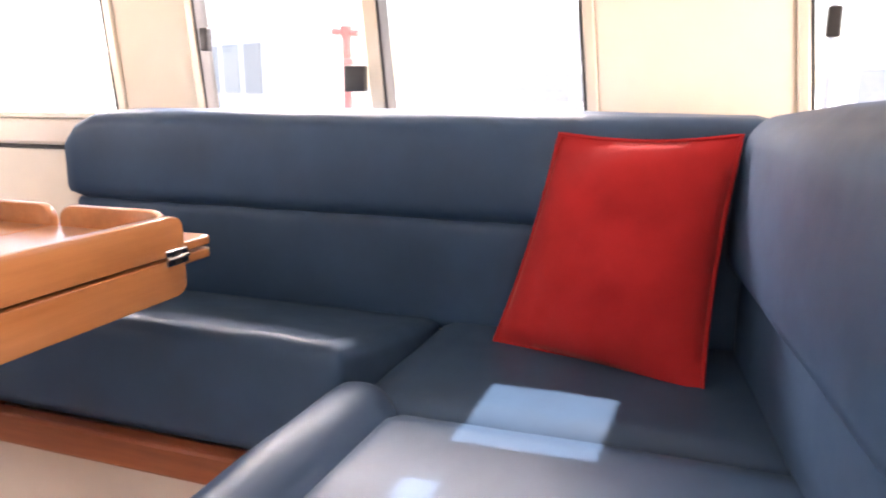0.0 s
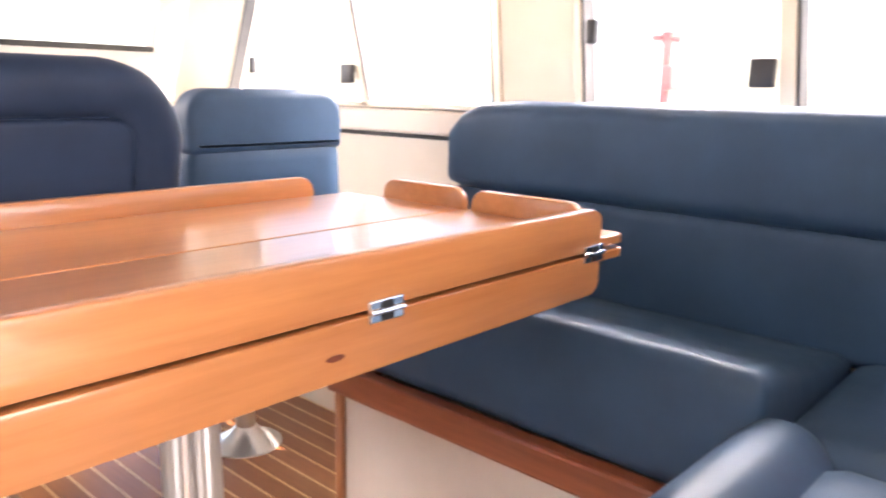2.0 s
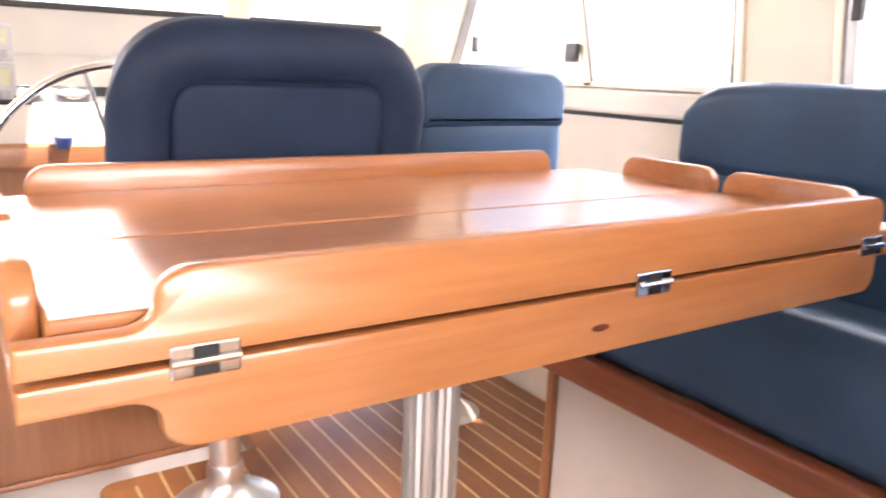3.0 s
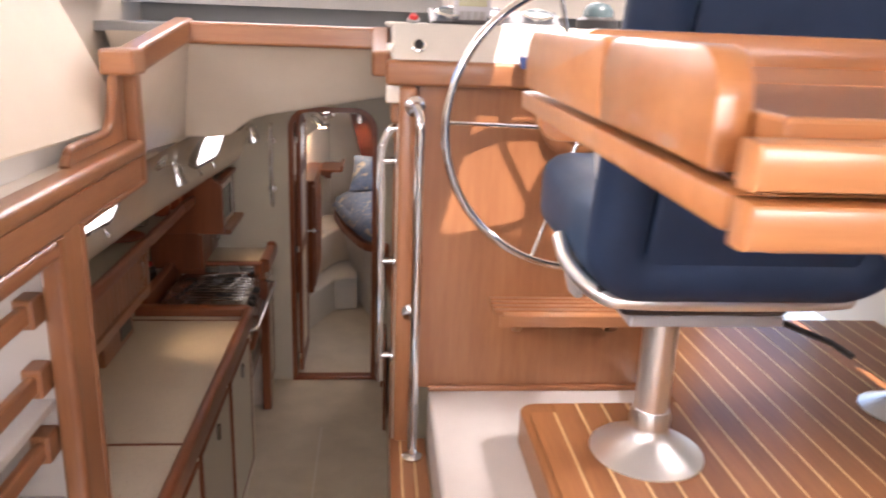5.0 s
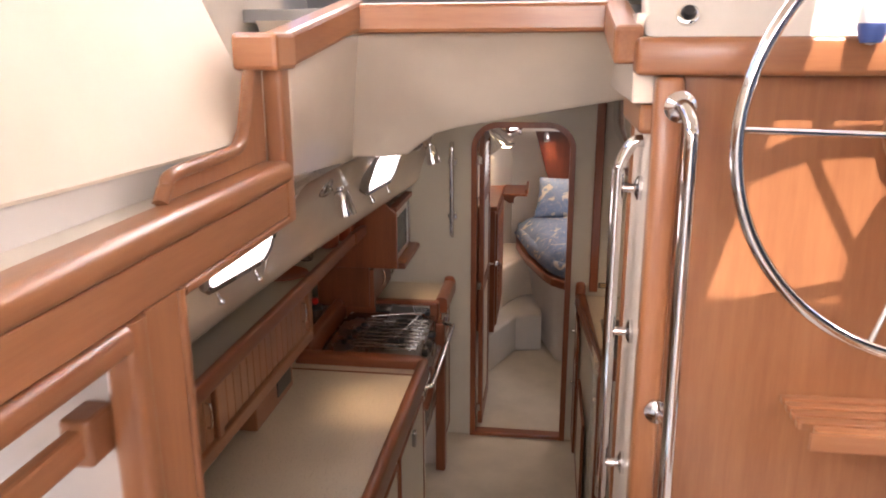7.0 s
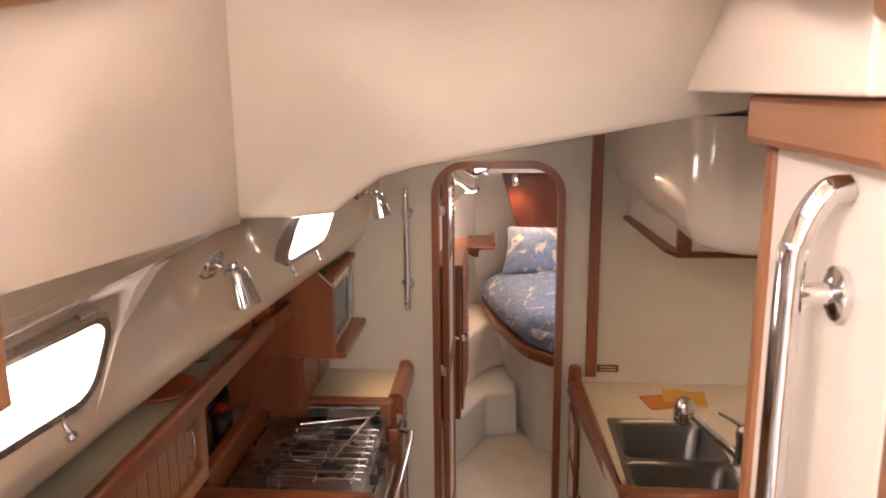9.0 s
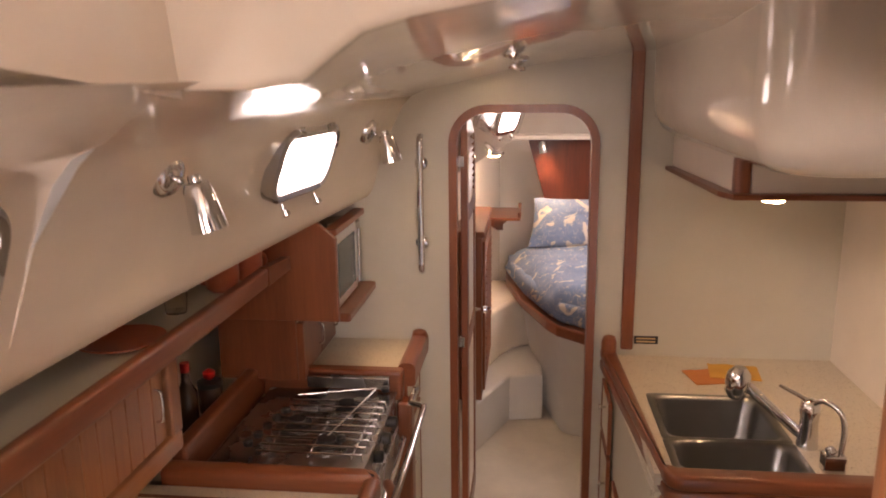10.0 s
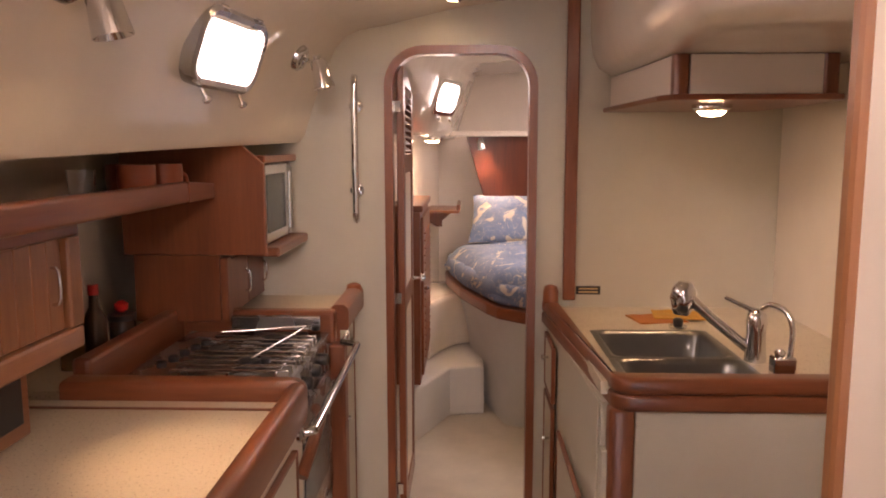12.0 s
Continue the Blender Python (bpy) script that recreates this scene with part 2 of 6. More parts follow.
def rounded(u0, u1, v0, v1, r, n=6):
    """The outline of a rectangle with round corners; r is one radius or four (from u0 v0, against the clock)."""
    rs = r if isinstance(r, (tuple, list)) else (r,) * 4
    pts = []
    for (cu, cv, a0), q in zip(((u0, v0, 180), (u1, v0, 270), (u1, v1, 0), (u0, v1, 90)), rs):
        su, sv = (1 if cu == u0 else -1), (1 if cv == v0 else -1)
        if q <= 0:
            pts.append((cu, cv))
            continue
        for k in range(n + 1):
            a = radians(a0 + 90 * k / n)
            pts.append((cu + su * q + q * math.cos(a), cv + sv * q + q * math.sin(a)))
    return pts


def smooth_line(points, n=6):
    """A line through the points, rounded by Catmull-Rom."""
    p = [Vector(q) for q in points]
    p = [2 * p[0] - p[1]] + p + [2 * p[-1] - p[-2]]
    out = []
    for i in range(1, len(p) - 2):
        for k in range(n):
            t = k / n
            a, b, c, d = p[i - 1:i + 3]
            out.append(0.5 * ((2 * b) + (c - a) * t + (2 * a - 5 * b + 4 * c - d) * t * t + (3 * b - a - 3 * c + d) * t ** 3))
    return out + [p[-2]]


def tube(points, r, seg=12, closed=False, bm=None):
    """A round bar along points; r is a number or one for each point."""
    bm = bm or bmesh.new()
    pts = [Vector(p) for p in points]
    rs = r if isinstance(r, (list, tuple)) else [r] * len(pts)
    rings, up = [], None
    for i, p in enumerate(pts):
        q0 = pts[i - 1] if i or closed else p
        q1 = pts[(i + 1) % len(pts)] if i < len(pts) - 1 or closed else p
        d = (q1 - q0).normalized()
        if up is None:
            up = d.orthogonal().normalized()
        up = (up - d * up.dot(d)).normalized()
        side = d.cross(up)
        rings.append([bm.verts.new(p + rs[i] * (math.cos(2 * math.pi * k / seg) * up + math.sin(2 * math.pi * k / seg) * side)) for k in range(seg)])
    m = len(rings)
    for i in range(m if closed else m - 1):
        a, b = rings[i], rings[(i + 1) % m]
        for k in range(seg):
            bm.faces.new((a[k], a[(k + 1) % seg], b[(k + 1) % seg], b[k]))
    if not closed:
        bm.faces.new(rings[0][::-1])
        bm.faces.new(rings[-1])
    bmesh.ops.recalc_face_normals(bm, faces=bm.faces[:])
    return bm


def lathe(profile, centre, axis=(0, 0, 1), seg=28, bm=None):
    """Turns (radius, height) about an axis through centre."""
    bm = bm or bmesh.new()
    q = Vector((0, 0, 1)).rotation_difference(Vector(axis).normalized())
    rings = []
    for r, h in profile:
        rings.append([bm.verts.new(Vector(centre) + q @ Vector((r * math.cos(2 * math.pi * k / seg), r * math.sin(2 * math.pi * k / seg), h))) for k in range(seg)])
    for a, b in zip(rings, rings[1:]):
        for k in range(seg):
            bm.faces.new((a[k], a[(k + 1) % seg], b[(k + 1) % seg], b[k]))
    bm.faces.new(rings[0][::-1])
    bm.faces.new(rings[-1])
    bmesh.ops.recalc_face_normals(bm, faces=bm.faces[:])
    return bm


def soft_box(x0, x1, y0, y1, z0, z1, r=0.05, puff=0.012, cuts=10, seed=0):
    """A stuffed cushion: round edges, crowned faces and slight creases."""
    bm = bmesh.new()
    c = Vector(((x0 + x1) / 2, (y0 + y1) / 2, (z0 + z1) / 2))
    h = Vector(((x1 - x0) / 2, (y1 - y0) / 2, (z1 - z0) / 2))
    bmesh.ops.create_cube(bm, size=2.0)
    bmesh.ops.subdivide_edges(bm, edges=bm.edges[:], cuts=cuts, use_grid_fill=True)
    for v in bm.verts:
        p = Vector([math.copysign(abs(k) ** 0.75, k) * q for k, q in zip(v.co, h)])
        inner = Vector([max(-q + r, min(q - r, k)) for k, q in zip(p, h)])
        d = p - inner
        n = d.normalized() if d.length > 1e-6 else Vector((0, 0, 0))
        s = inner + n * min(d.length, r) if d.length > r else p
        u = [1 - (k / q) ** 2 for k, q in zip(p, h)]
        crown = [puff * u[1] * u[2], puff * u[0] * u[2], puff * u[0] * u[1]]
        s = Vector([k + math.copysign(w, k) * (abs(k) / q) ** 4 for k, w, q in zip(s, crown, h)])
        s += 0.0025 * noise.noise_vector((s + Vector((seed, 0, 0))) * 7)
        v.co = c + s
    return bm


def move(bm, m):
    bmesh.ops.transform(bm, matrix=m, verts=bm.verts[:])
    return bm


def structure(name, bm, material, label, category, smooth=False):
    return tagged(part(name, bm, material, smooth=smooth), label, category, kind="structure")


# ---- structure: saloon ----
SOLE, TEAK_Z, HELM_Z = 1.04, 1.345, 1.225
GALLEY_Z, BULK_Y = -0.045, 4.885

structure("ground", box(-600, 600, -600, 600, -1.0, -0.9, 0), WATER, "grey-green harbour water reaching to the horizon", "water")
structure("floor_aisle", box(-0.62, 0.26, -2.3, 0.9, SOLE - 0.06, SOLE, 0.003), HELM_FLOOR, "white moulded aisle floor of the saloon", "floor")
structure("floor_helm", box(0.262, 1.02, -2.3, 2.24, SOLE, HELM_Z, 0.012), HELM_FLOOR, "white moulded raised floor under the helm", "floor")
for i in range(4):
    y = 0.902 + 0.3 * i
    structure("stair_step", box(-0.62, 0.128, y, y + 0.298, GALLEY_Z, 0.83 - 0.21 * i, 0.01), TEAK, "teak companionway step", "stair")
st = structure("step_side", box(0.13, 0.258, 0.902, 2.238, GALLEY_Z, SOLE - 0.003, 0.004), WOOD_Y, "light wooden step beside the companionway", "step")
for k in range(2):
    part("inlay_strip", box(0.165 + 0.045 * k, 0.171 + 0.045 * k, 0.91, 2.23, SOLE - 0.002, SOLE + 0.0005, 0), HOLLY, st)

# teak and holly platform
plat = structure("floor_platform", prism([(0.52, -2.3), (2.15, -2.3), (2.15, 2.62), (1.06, 2.62), (1.05, 2.0), (1.0, 1.93)] + [(0.575 - 0.055 * math.sin(radians(a)), 1.875 + 0.055 * math.cos(radians(a))) for a in range(0, 91, 15)], "z", HELM_Z + 0.001, TEAK_Z - 0.006, 0.006), TEAK, "teak and holly raised platform", "floor")
x = 0.545
while x < 2.1:
    top = 1.86 if x < 0.57 else (1.915 if x < 1.0 else 2.61)
    part("teak_plank", box(x, x + 0.072, -1.2, top, TEAK_Z - 0.006, TEAK_Z, 0.0008, 1), TEAK, plat)
    part("holly_strip", box(x + 0.0728, x + 0.0792, -1.2, top, TEAK_Z - 0.006, TEAK_Z - 0.0003, 0), HOLLY, plat)
    x += 0.08

# starboard side with its windows
WX = 2.18
structure("wall_starboard_lower", box(WX, WX + 0.08, -2.3, 3.1, 1.2, 2.475, 0), VINYL, "cream vinyl lining below the side windows", "wall")
structure("trim_black_line", box(WX - 0.006, WX + 0.02, 0.9, 3.0, 2.4755, 2.4905, 0.002), RUBBER, "black rubber strip along the side lining", "trim")
structure("wall_starboard_sill", box(WX - 0.03, WX + 0.08, -2.3, 3.1, 2.491, 2.575, 0.012), WHITE, "cream moulded window sill", "wall")
structure("wall_starboard_top", box(WX - 0.03, WX + 0.08, -2.3, 3.4, 3.06, 3.34, 0.01), VINYL, "cream lining above the side windows", "wall")
RAKE = 0.09


def side_pillar(name, y0, y1, rake0=RAKE, rake1=RAKE):
    z0, z1 = 2.575, 3.06
    return structure(name, prism([(y0, z0), (y1, z0), (y1 + rake1 * (z1 - z0), z1), (y0 + rake0 * (z1 - z0), z1)], "x", WX - 0.02, WX + 0.07, 0.006), VINYL, "cream vinyl-covered window pillar", "wall")


side_pillar("pillar_aft", -0.83, -0.40)
side_pillar("pillar_middle", 0.755, 1.02)
side_pillar("pillar_forward", 2.59, 3.05, -0.42, -0.42)


def side_window(name, y0, y1, mull, rake1=RAKE, mull_rake=RAKE, catch=None):
    """A sliding window in the side, with its mullion and two catches."""
    z0, z1 = 2.577, 3.058
    w = thing(name, WX, (y0 + y1) / 2, z0, "sliding side window in an alloy frame, closed", "window", kind="structure")
    up = z1 - z0

    def bar(ya, yb, ra, rb, mat, label=""):
        part("frame_bar", prism([(ya, z0), (yb, z0), (yb + rb * up, z1), (ya + ra * up, z1)], "x", WX - 0.03, WX + 0.03, 0.004), mat, w, label)
    bar(y0, y0 + 0.028, RAKE, RAKE, FRAME_ALU)
    bar(y1 - 0.028, y1, rake1, rake1, FRAME_ALU)
    bar(y0 + 0.0285, y0 + 0.036, RAKE, RAKE, RUBBER, "black rubber seal")
    bar(y1 - 0.036, y1 - 0.0285, rake1, rake1, RUBBER, "black rubber seal")
    bar(mull - 0.02, mull + 0.02, mull_rake, mull_rake, FRAME_ALU)
    bar(mull - 0.030, mull - 0.0205, mull_rake, mull_rake, RUBBER, "black rubber seal")
    part("frame_bar", box(WX - 0.03, WX + 0.03, y0, y1, z0 - 0.001, z0 + 0.02, 0.004), FRAME_ALU, w)
    part("pane", prism([(y0 + 0.02, z0), (y1 - 0.02, z0), (y1 - 0.02 + rake1 * up, z1), (y0 + 0.02 + RAKE * up, z1)], "x", WX + 0.004, WX + 0.009), GLASS, w).visible_shadow = False
    for yy, zz, s, tall in ((mull + 0.052 + 0.1 * mull_rake, z0 + 0.115, 0.03, 0.034), (catch or y1 - 0.05, z0 + (0.15 if catch else 0.225), 0.014, 0.032)):
        part("catch", prism(rounded(yy - s, yy + s, zz - tall, zz + tall, 0.006), "x", WX - 0.052, WX - 0.03, 0.004), BLACK, w, "black plastic window catch", True)
    return w


side_window("window_1", -0.40, 0.755, 0.177)
side_window("window_2", 1.02, 2.59, 1.645, -0.42, 0.28, 2.33)
side_window("window_3", -2.2, -0.83, -1.5)

# port side
PX = -0.76


def along_side(section):
    """Lofts a section of (offset, z) along the port side, which closes in towards the bow."""
    bm = bmesh.new()
    rows = [[bm.verts.new((x + dx, y, z)) for dx, z in section(x)] for y, x in ((-2.3, -0.85), (0.0, -0.845), (0.7, -0.815), (1.2, -0.767), (1.475, -0.724), (1.75, -0.695), (2.05, -0.668), (2.16, -0.668))]
    for p, q in zip(rows, rows[1:]):
        for i in range(len(p)):
            j = (i + 1) % len(p)
            bm.faces.new((p[i], p[j], q[j], q[i]))
    bm.faces.new(rows[0])
    bm.faces.new(rows[-1][::-1])
    bmesh.ops.recalc_face_normals(bm, faces=bm.faces[:])
    return bm


structure("wall_port_panel", along_side(lambda x: ((0.0, 2.150), (0.003, 2.156), (PX - 0.07 - x, 2.50), (PX - 0.13 - x, 2.50), (-0.05, 2.150))), VINYL, "cream vinyl side panel above the ledge", "wall", 40)
structure("ledge_port_upstand", along_side(lambda x: ((-0.724 + 0.25 * (x + 0.72) - x, 2.0985), (-0.006, 2.1495), (-0.045, 2.1495), (-0.05, 2.0985))), DASH, "pale upstand behind the port ledge", "trim", 40)
structure("wall_port_lower", box(-1.5, -1.42, -2.3, 3.0, -0.1, 2.14, 0), WHITE, "white hull lining behind the lockers", "wall")
structure("wall_port_top", box(PX - 0.13, PX - 0.07, -2.3, 3.4, 3.0, 3.34, 0), VINYL, "cream lining above the port windows", "wall")
structure("ledge_port", box(-0.895, -0.656, -2.3, 2.1, 2.075, 2.098, 0.003), LEDGE, "grey moulded ledge along the port side", "shelf")
for a, b in ((-2.3, -1.9), (-0.55, -0.35), (1.05, 1.2), (2.55, 2.75)):
    structure("pillar_port", box(PX - 0.13, PX - 0.07, a, b, 2.502, 3.0, 0.004), VINYL, "cream window pillar of the port side", "wall")
for a, b in ((-1.9, -0.55), (-0.35, 1.05), (1.2, 2.55)):
    w = thing("window_4", PX - 0.1, (a + b) / 2, 2.5, "fixed port side window with a dark seal", "window", kind="structure")
    part("seal", box(PX - 0.075, PX - 0.055, a, b, 2.503, 2.523, 0.004), RUBBER, w, "black rubber seal")
    part("pane", box(PX - 0.1, PX - 0.095, a, b, 2.503, 2.998, 0), GLASS, w).visible_shadow = False

# unseen roof with holes added to shape the sun patches, aft wall
HOLES = [(1.66, 1.91, -1.05, -0.80), (1.37, 1.55, -0.86, -0.78), (0.71, 1.24, 1.60, 2.14)]
XS, YS = sorted({-0.9, 2.3, *(v for h in HOLES for v in h[:2])}), sorted({-2.4, 3.6, *(v for h in HOLES for v in h[2:])})
ROOF = [(p, q, u, v) for p, q in zip(XS, XS[1:]) for u, v in zip(YS, YS[1:]) if not any(h[0] <= p and q <= h[1] and h[2] <= u and v <= h[3] for h in HOLES)]
roof = bmesh.new()
for r in ROOF:
    box(*r, 3.34, 3.40, 0, bm=roof)
structure("ceiling_saloon", roof, VINYL, "unseen cream headlining of the wheelhouse with holes added for sun patches", "ceiling")
structure("wall_aft_left", box(-0.9, -0.3, -2.38, -2.3, 1.0, 3.34, 0), VINYL, "cream aft wall of the wheelhouse", "wall")
structure("wall_aft_right", box(0.4, 2.26, -2.38, -2.3, 1.0, 2.45, 0), VINYL, "cream aft wall below the aft window", "wall")
structure("wall_aft_top", box(-0.9, 2.26, -2.38, -2.3, 3.05, 3.34, 0), VINYL, "cream aft wall above the door", "wall")

structure("deck_fore", box(-1.6, 1.6, 3.26, 7.7, 2.24, 2.30, 0), OUT_WHITE, "white foredeck above the galley", "deck")
structure("hull_port", box(-1.62, -1.56, 1.6, 7.7, -0.6, 2.24, 0), OUT_WHITE, "white hull side", "wall")
structure("hull_starboard", box(1.5, 1.56, 2.9, 7.7, -0.6, 2.24, 0), OUT_WHITE, "white hull side", "wall")
structure("wall_port_back", box(-0.95, -0.90, -2.3, 3.2, 1.9, 2.62, 0), WHITE, "white lining behind the port ledge", "wall")
structure("wall_dash_under", box(-1.6, 2.2, 3.20, 3.258, 2.2, 2.52, 0), GREY, "grey lining under the windscreen", "wall")

# dash, windscreen
for a, b, mat, word in ((-0.9, 0.33, GREY, "grey"), (0.331, 2.2, DASH, "pale")):
    structure("wall_dash_front", prism([(2.95, 2.50), (3.05, 2.50), (3.25, 2.62), (3.15, 2.62)], "x", a, b, 0.004), mat, word + " band below the windscreen", "wall")
structure("dash_back_panel", prism([(3.16, 2.62), (3.24, 2.62), (3.15, 2.80), (3.08, 2.80)], "x", -0.9, 2.2, 0.01), DASH, "white moulded panel below the windscreen", "wall")
for a, b in ((-0.9, -0.75), (0.32, 0.44), (1.30, 1.42), (2.08, 2.2)):
    structure("pillar_windscreen", prism([(3.06, 2.80), (3.14, 2.80), (2.92, 3.34), (2.84, 3.34)], "x", a, b, 0.006), VINYL, "cream windscreen pillar", "wall")
for a, b in ((-0.75, 0.32), (0.44, 1.30), (1.42, 2.08)):
    w = thing("window_5", (a + b) / 2, 3.1, 2.8, "raked windscreen pane with a black seal", "window", kind="structure")
    part("seal", box(a, b, 3.045, 3.075, 2.79, 2.815, 0.005), RUBBER, w, "black rubber seal")
    part("pane", prism([(3.09, 2.80), (3.095, 2.80), (2.875, 3.34), (2.87, 3.34)], "x", a, b), GLASS, w).visible_shadow = False

# ---- structure: galley and fore cabin ----
structure("floor_galley", box(-1.5, 1.2, 2.102, BULK_Y + 0.03, GALLEY_Z - 0.05, GALLEY_Z, 0), CARPET, "pale cream galley floor with a hatch", "floor")
structure("floor_hatch_joint", box(-0.262, -0.254, 3.3, 4.2, GALLEY_Z, GALLEY_Z + 0.004, 0.001), DASH, "pale joint strip in the galley floor", "floor")
structure("floor_fore_cabin", box(-1.2, 1.2, BULK_Y + 0.04, 7.6, GALLEY_Z - 0.05, GALLEY_Z + 0.004, 0), CARPET, "pale carpeted fore cabin floor", "floor")

# bulkhead with an arched doorway
DL, DR, DT = -0.477, 0.045, 1.875


def door_outline(l, r, b, t, rad, n=8):
    pts = [(l, b)]
    for k in range(n + 1):
        a = radians(180 - 90 * k / n)
        pts.append((l + rad + rad * math.cos(a), t - rad + rad * math.sin(a)))
    for k in range(n + 1):
        a = radians(90 - 90 * k / n)
        pts.append((r - rad + rad * math.cos(a), t - rad + rad * math.sin(a)))
    return pts + [(r, b)]


bm = bmesh.new()
inner = door_outline(DL, DR, GALLEY_Z, DT, 0.12)
outer = [(-1.5, GALLEY_Z)] + [(-1.5, 2.2)] * 9 + [(1.2, 2.2)] * 9 + [(1.2, GALLEY_Z)]
for y, flip in ((BULK_Y, False), (BULK_Y + 0.03, True)):
    vi = [bm.verts.new((u, y, v)) for u, v in inner]
    vo = [bm.verts.new(((-1.5 + 0.001 * i) if i < 10 else (1.2 - 0.001 * (19 - i)), y, v)) for i, (u, v) in enumerate(outer)]
    for i in range(len(vi) - 1):
        f = (vi[i], vi[i + 1], vo[i + 1], vo[i])
        bm.faces.new(f if flip else f[::-1])
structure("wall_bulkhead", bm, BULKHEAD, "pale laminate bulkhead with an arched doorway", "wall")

frm = bmesh.new()
o2, i2 = door_outline(DL - 0.032, DR + 0.032, GALLEY_Z, DT + 0.032, 0.15), door_outline(DL, DR, GALLEY_Z, DT, 0.12)
rings = []
for pts, y in ((o2, BULK_Y), (o2, BULK_Y - 0.018), (i2, BULK_Y - 0.018), (i2, BULK_Y + 0.05)):
    rings.append([frm.verts.new((u, y, v)) for u, v in pts])
for a, b in zip(rings, rings[1:]):
    for i in range(len(a) - 1):
        frm.faces.new((a[i], a[i + 1], b[i + 1], b[i]))
bmesh.ops.recalc_face_normals(frm, faces=frm.faces[:])
dfr = tagged(part("door_frame", frm, RED_Z, smooth=35), "varnished arched wooden door frame", "door frame", kind="structure")
part("sill", box(DL - 0.03, DR + 0.03, BULK_Y - 0.018, BULK_Y + 0.05, GALLEY_Z, GALLEY_Z + 0.028, 0.005), RED_X, dfr)
structure("trim_bulkhead_strip", box(0.183, 0.232, BULK_Y - 0.02, BULK_Y - 0.001, 0.93, 2.12, 0.006), RED_Z, "varnished vertical strip on the bulkhead", "trim")

# port side moulding over the galley, lofted along the boat
PROFILE = [(-1.45, 1.56), (-1.0, 1.53), (-0.84, 1.545), (-0.815, 1.575), (-0.80, 1.63), (-0.74, 1.80), (-0.69, 1.90), (-0.655, 1.94), (-0.60, 1.965), (-0.50, 1.982), (-0.25, 2.04), (-0.04, 2.072), (0.22, 2.10), (0.5, 2.11), (1.2, 2.11)]


def loft(stations, extra=0.0):
    bm = bmesh.new()
    rows = []
    for y, dx, dz, flat in stations:
        row = []
        for x, z in PROFILE:
            w = max(0.0, min(1.0, (-0.45 - x) / 0.3))
            row.append(bm.verts.new((x + dx * w, y, z + dz * w + flat * (1 - w))))
        rows.append(row)
    for a, b in zip(rows, rows[1:]):
        for i in range(len(a) - 1):
            bm.faces.new((a[i], a[i + 1], b[i + 1], b[i]))
    return bm


structure("ceiling_galley", loft([(BULK_Y + 0.01, 0, 0, 0), (4.4, -0.065, -0.012, 0.01), (3.9, -0.13, -0.025, 0.02), (3.4, -0.195, -0.04, 0.06), (2.985, -0.235, -0.055, 0.10)]), LINER, "glossy cream moulded cabin side and deckhead", "ceiling", 40)
PROFILE = [(x - 0.235, z - 0.055) for x, z in PROFILE[:9]] + [(-0.76, 1.965), (-0.66, 2.0)]
structure("wall_galley_side", loft([(2.985, 0, 0, 0), (2.4, -0.04, -0.01, 0), (1.71, -0.08, -0.03, 0)]), LINER, "glossy cream moulded cabin side abaft the galley", "wall", 40)
structure("wall_galley_port", box(-1.46, -1.42, 1.7, BULK_Y, GALLEY_Z, 1.60, 0), WHITE, "white lining behind the galley shelf", "wall")
structure("wall_galley_starboard", box(1.0, 1.06, 2.3, BULK_Y, GALLEY_Z, 2.12, 0), WHITE, "cream laminate side wall by the sink", "wall")
structure("wall_galley_aft", box(0.4, 1.06, 2.7, 2.76, GALLEY_Z, 2.12, 0), WHITE, "cream partition under the helm", "wall")

# moulded header under the dash: front panel with a curved lower lip
LIP = [(-0.86, 1.985), (-0.60, 1.985), (-0.52, 1.995), (-0.475, 2.03), (-0.43, 2.062), (-0.36, 2.082), (-0.2, 2.11), (0.0, 2.145), (0.13, 2.168), (0.22, 2.18)]
bm = bmesh.new()
TOPS, LOWS, UNDER = [], [], []
for x, z in LIP:
    TOPS.append(bm.verts.new((x, 2.62, 2.40)))
    LOWS.append(bm.verts.new((x, 2.955, z + 0.015)))
    UNDER.append([bm.verts.new((x, 2.965, z + 0.004)), bm.verts.new((x, 2.985, z)), bm.verts.new((x, 3.25, z + 0.11))])
for i in range(len(LIP) - 1):
    bm.faces.new((TOPS[i], TOPS[i + 1], LOWS[i + 1], LOWS[i]))
    chain_a, chain_b = [LOWS[i]] + UNDER[i], [LOWS[i + 1]] + UNDER[i + 1]
    for k in range(3):
        bm.faces.new((chain_a[k], chain_b[k], chain_b[k + 1], chain_a[k + 1]))
structure("wall_header", bm, LINER, "cream moulded header over the companionway", "wall", 50)
cheek = bmesh.new()
FACE = [(-0.668, 2.205, 2.045), (-0.658, 2.205, 2.29), (-0.578, 2.632, 2.392), (-0.702, 2.978, 1.975)]
P00, P01, P11, P10 = (Vector(p) for p in FACE)
N = 8
sides = []
for off in (0.0, -0.045):
    sides.append([[cheek.verts.new((P00 * (1 - u / N) + P10 * (u / N)) * (1 - v / N) + (P01 * (1 - u / N) + P11 * (u / N)) * (v / N) + Vector((off, 0, 0))) for u in range(N + 1)] for v in range(N + 1)])
for g in sides:
    for v in range(N):
        for u in range(N):
            cheek.faces.new((g[v][u], g[v][u + 1], g[v + 1][u + 1], g[v + 1][u]))
